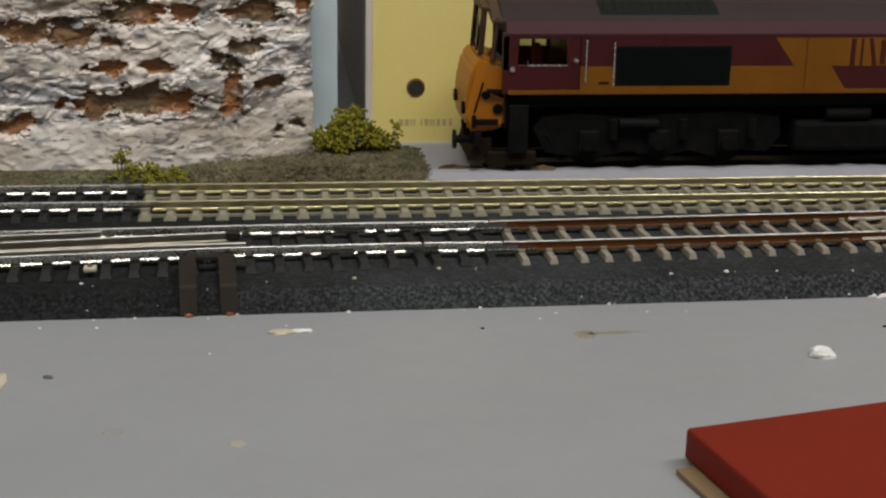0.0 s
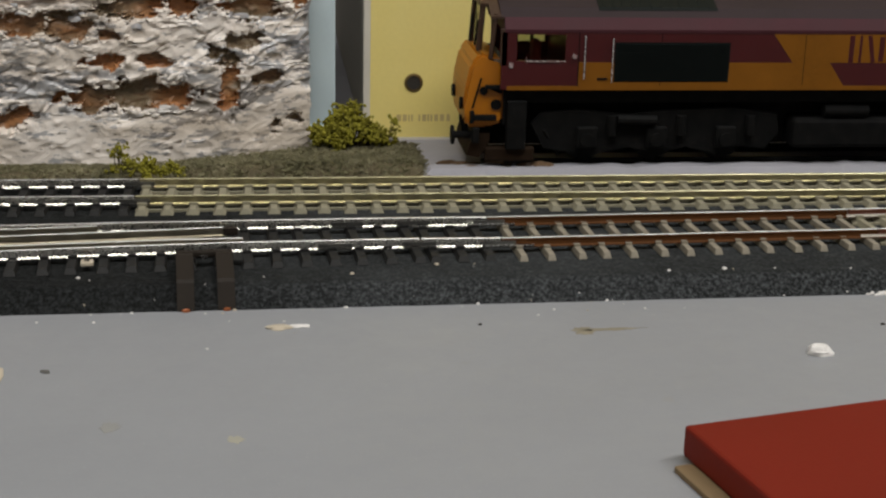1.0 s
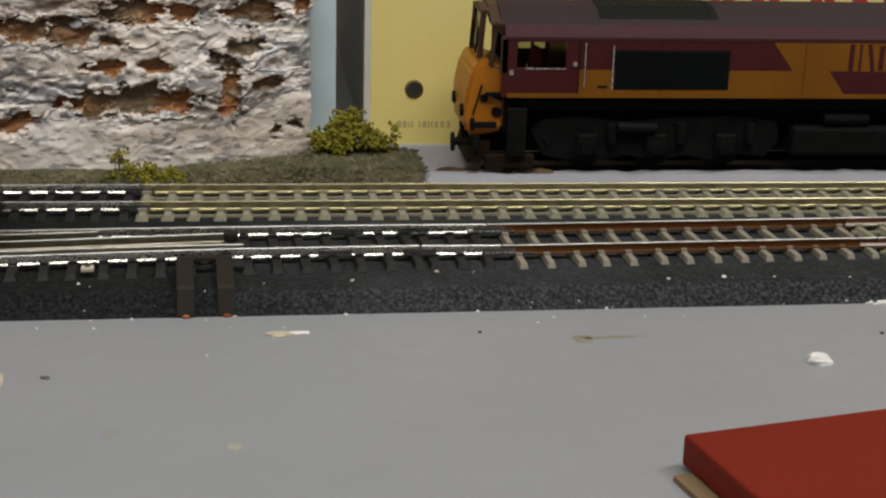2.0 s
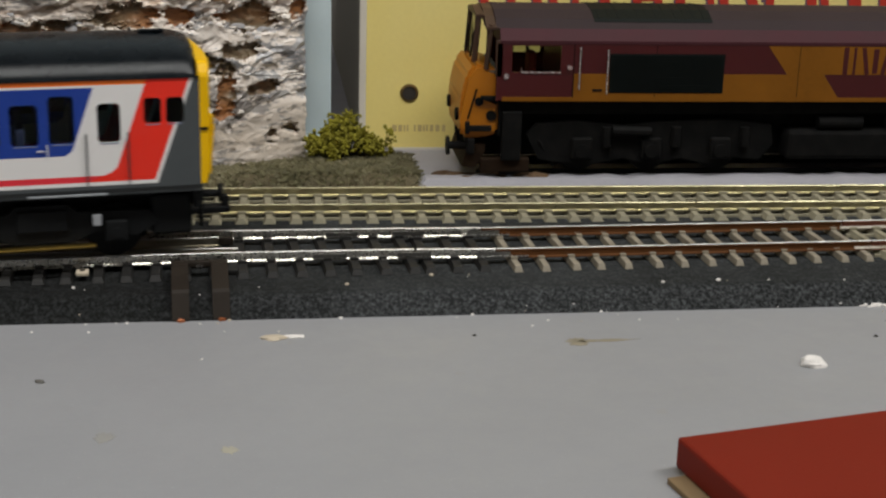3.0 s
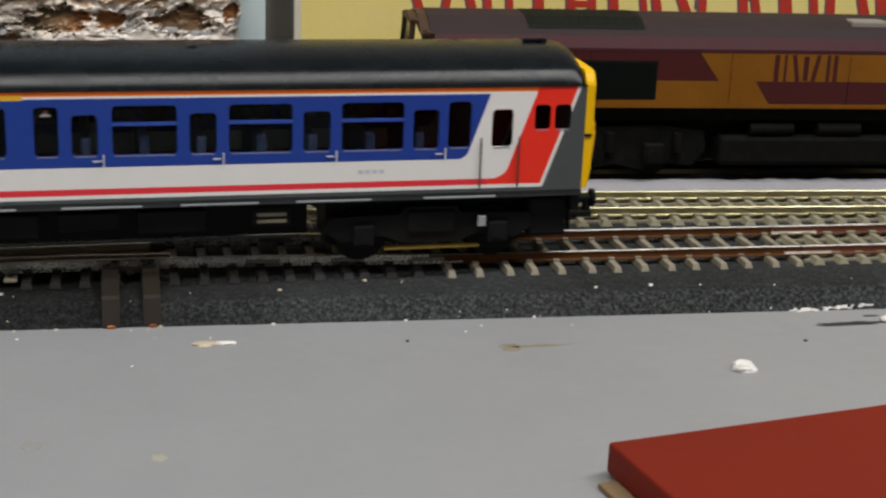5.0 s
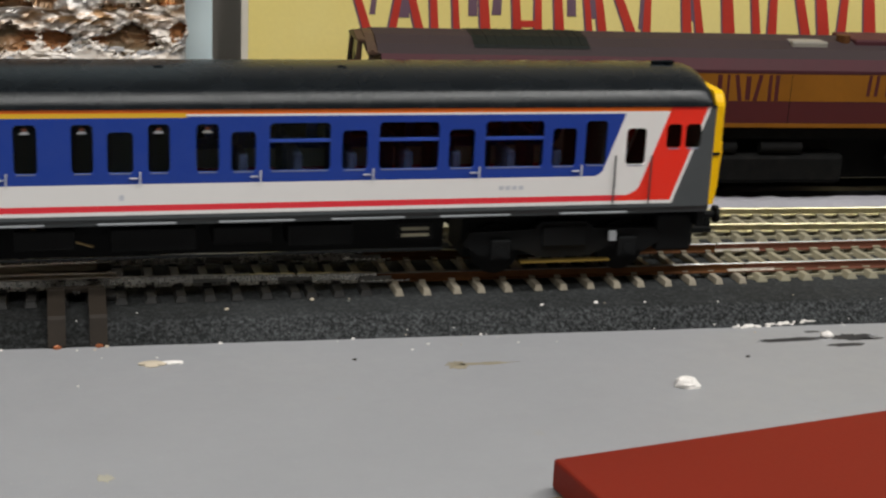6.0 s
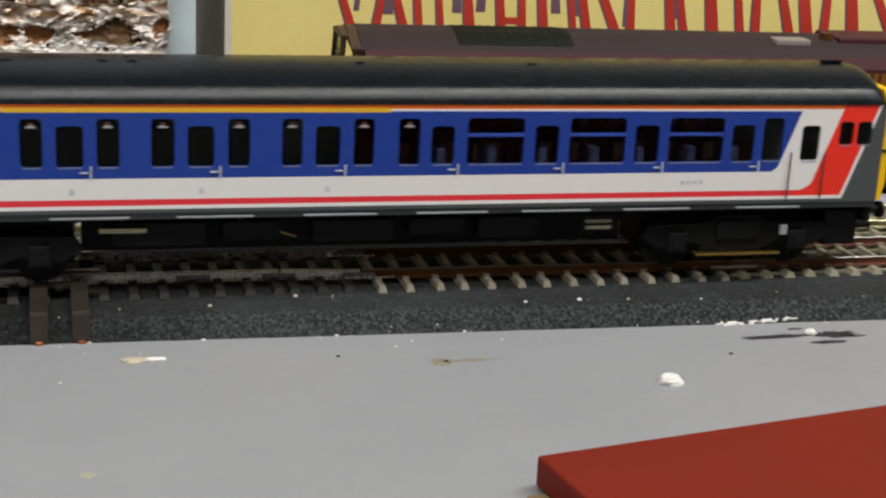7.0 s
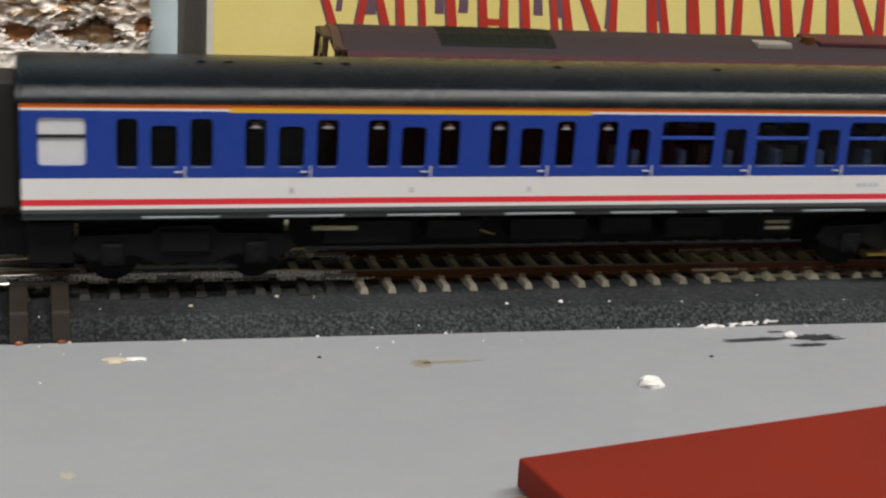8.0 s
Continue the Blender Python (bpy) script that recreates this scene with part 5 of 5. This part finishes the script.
for k in range(20):
    rk = random.Random(100 + k)
    crumb("earth_clod", 53 + 32 * rk.random(), 424.5 + 7.5 * rk.random(), 6.4, rk.uniform(2.2, 4.6), rk.uniform(1.4, 2.6), rk.uniform(0.7, 1.9), EARTH, "brown earth clod on the pale grey ground", "earth clod", 120 + k)


def bits():
    rng = random.Random(21)
    fixed = [(19.4, 334.8, 5.1, 0.55), (111.5, 334.0, 5.2, 0.6), (97.3, 333.6, 5.1, 0.45), (49.0, 326.2, 0, 0.45), (40.5, 340.6, 5.2, 0.6), (80.5, 327.0, 0, 0.5), (66.5, 321.5, 0, 0.35), (119.0, 328.0, 0, 0.4), (125.0, 328.6, 0, 0.4), (-32.0, 324.2, 0, 0.4), (-40.0, 318.5, 0, 0.4), (-55.0, 331.0, 4.5, 0.6), (-55.6, 328.6, 3.0, 0.6), (17.5, 325.3, 0, 0.5), (-45.0, 334.5, 5.2, 0.45), (-14, 301, 0, 0.3), (-8.5, 324.9, 0, 0.5), (62, 318, 0, 0.3)]
    for i in range(46):
        x = rng.uniform(-60, 210)
        fixed.append((x, edge_y(x) + rng.uniform(-9, 16) * rng.random(), None, rng.uniform(0.12, 0.32)))
    for i, (x, y, z, s) in enumerate(fixed):
        if z is None:
            d = y - edge_y(x)
            z = 0 if d < 0 else min(5.1, d * 0.9)
        crumb("plaster_speck", x, y, z, s, s * 0.8, s * 0.7, CRUMB if i % 4 else CREAM, "tiny white plaster speck", "plaster speck", i + 30)


bits()


def smear(x, y, w, d, material, label, seed, rz=0.0):
    """A thin film of dried paint with a ragged outline."""
    bm = bmesh.new()
    ring = []
    for i in range(60):
        a = 2 * math.pi * i / 60
        k = 1 + 0.5 * noise.noise(Vector((math.cos(a) * 2.2, math.sin(a) * 2.2, seed))) + 0.35 * noise.noise(Vector((math.cos(a) * 7, math.sin(a) * 7, seed)))
        k += 0.3 * noise.noise(Vector((math.cos(a) * 19, math.sin(a) * 19, seed)))
        ring.append(bm.verts.new((w * math.cos(a) * k, d * math.sin(a) * k, 0.05)))
    low = [bm.verts.new((v.co.x * 1.01, v.co.y * 1.01, 0.0)) for v in ring]
    bm.faces.new(ring)
    for i in range(60):
        j = (i + 1) % 60
        bm.faces.new((ring[i], low[i], low[j], ring[j]))
    ob = part("paint_smear", bm, material)
    ob.matrix_basis = at(x, y, 0.004, rz)
    tagged(ob, label, "smear", "dried smears")


smear(70.6, 307.3, 2.2, 2.3, SMEAR, "dried brown glue smear on the grey board", 1)
smear(77.0, 308.0, 6.0, 0.8, SMEAR, "thin brown streak on the grey board", 2, 2)
smear(158.6, 318.3, 9.2, 1.2, BLACKSMEAR, "ragged black paint smear on the grey board", 3, 4)
smear(174.6, 319.0, 5.8, 2.0, BLACKSMEAR, "broad black paint smear on the grey board", 13, 3)
smear(178.6, 317.6, 3.5, 0.6, BLACKSMEAR, "thin black paint streak on the grey board", 14, 3)
smear(170.8, 313.8, 4.6, 1.0, BLACKSMEAR, "small black paint smear on the grey board", 4, 4)
for k in range(44):
    rk = random.Random(300 + k)
    cx = 147.0 + 22 * rk.random()
    cd = rk.uniform(-0.35, 0.35) + 0.045 * (cx - 147)
    crumb("plaster_crumb", cx, edge_y(cx) + cd, max(0.0, cd * 0.85), rk.uniform(0.3, 1.3), rk.uniform(0.2, 0.45), rk.uniform(0.15, 0.4), CRUMB, "white plaster crumb at the foot of the track bed", "plaster crumb", 300 + k, 4)

smear(-7.0, 255.0, 1.5, 1.5, PALESTAIN, "faint buff stain on the grey board", 7)
smear(-31.0, 262.0, 1.8, 2.2, GREYSTAIN, "faint grey stain on the grey board", 8)
smear(165.8, 323.6, 2.0, 0.6, BLACKSMEAR, "thin black paint streak on the grey board", 9, 2)


def ceiling_light():
    c = base("strip_light", at(220, -200, 1500), "long white strip light under the ceiling", "ceiling light")
    part("housing", boxed(-1150, 1150, -170, 170, -60, 0, bev=6), WALL, c)


ceiling_light()


# ---- what moves ----
# seconds, distance run, place of the front across the board, slope of the coach as it leaves the curve
RUN = ((0.0, -183.0, 331.0, 0.200), (2.2, -61.0, 356.5, 0.200), (3.0, -16.1, 361.4, 0.186), (3.5, 11.7, 361.0, 0.149), (4.0, 41.6, 360.7, 0.127), (4.5, 68.2, 360.5, 0.109),
       (6.0, 141.6, 361.3, 0.060), (6.5, 166.1, 361.9, 0.050), (7.0, 193.9, 362.4, 0.042), (7.5, 220.7, 362.8, 0.038), (8.0, 249.2, 363.3, 0.037))


def run_at(t):
    for (t0, f0, _, _), (t1, f1, _, _) in zip(RUN, RUN[1:]):
        if t <= t1 + 1e-6:
            return f0 + (f1 - f0) * (t - t0) / (t1 - t0)


def motions():
    rows = []
    for t, f, y, slope in RUN:
        a = math.atan(slope)
        x = f * math.cos(math.radians(LEAN)) + HALF * (math.sin(math.radians(LEAN)) - math.sin(a))
        rows.append((t, at(x, y, 9.0, math.degrees(a))))
    walk(railcar, rows)
    for w, x0 in wheelsets:
        spin = []
        for i in range(81):
            t = i / 10
            turn = math.degrees((run_at(t) - run_at(0)) / 6.6)
            spin.append((t, pose(x0 * MM, 0, 6.6 * MM, 0, turn, 0)))
        walk(w, spin)


motions()
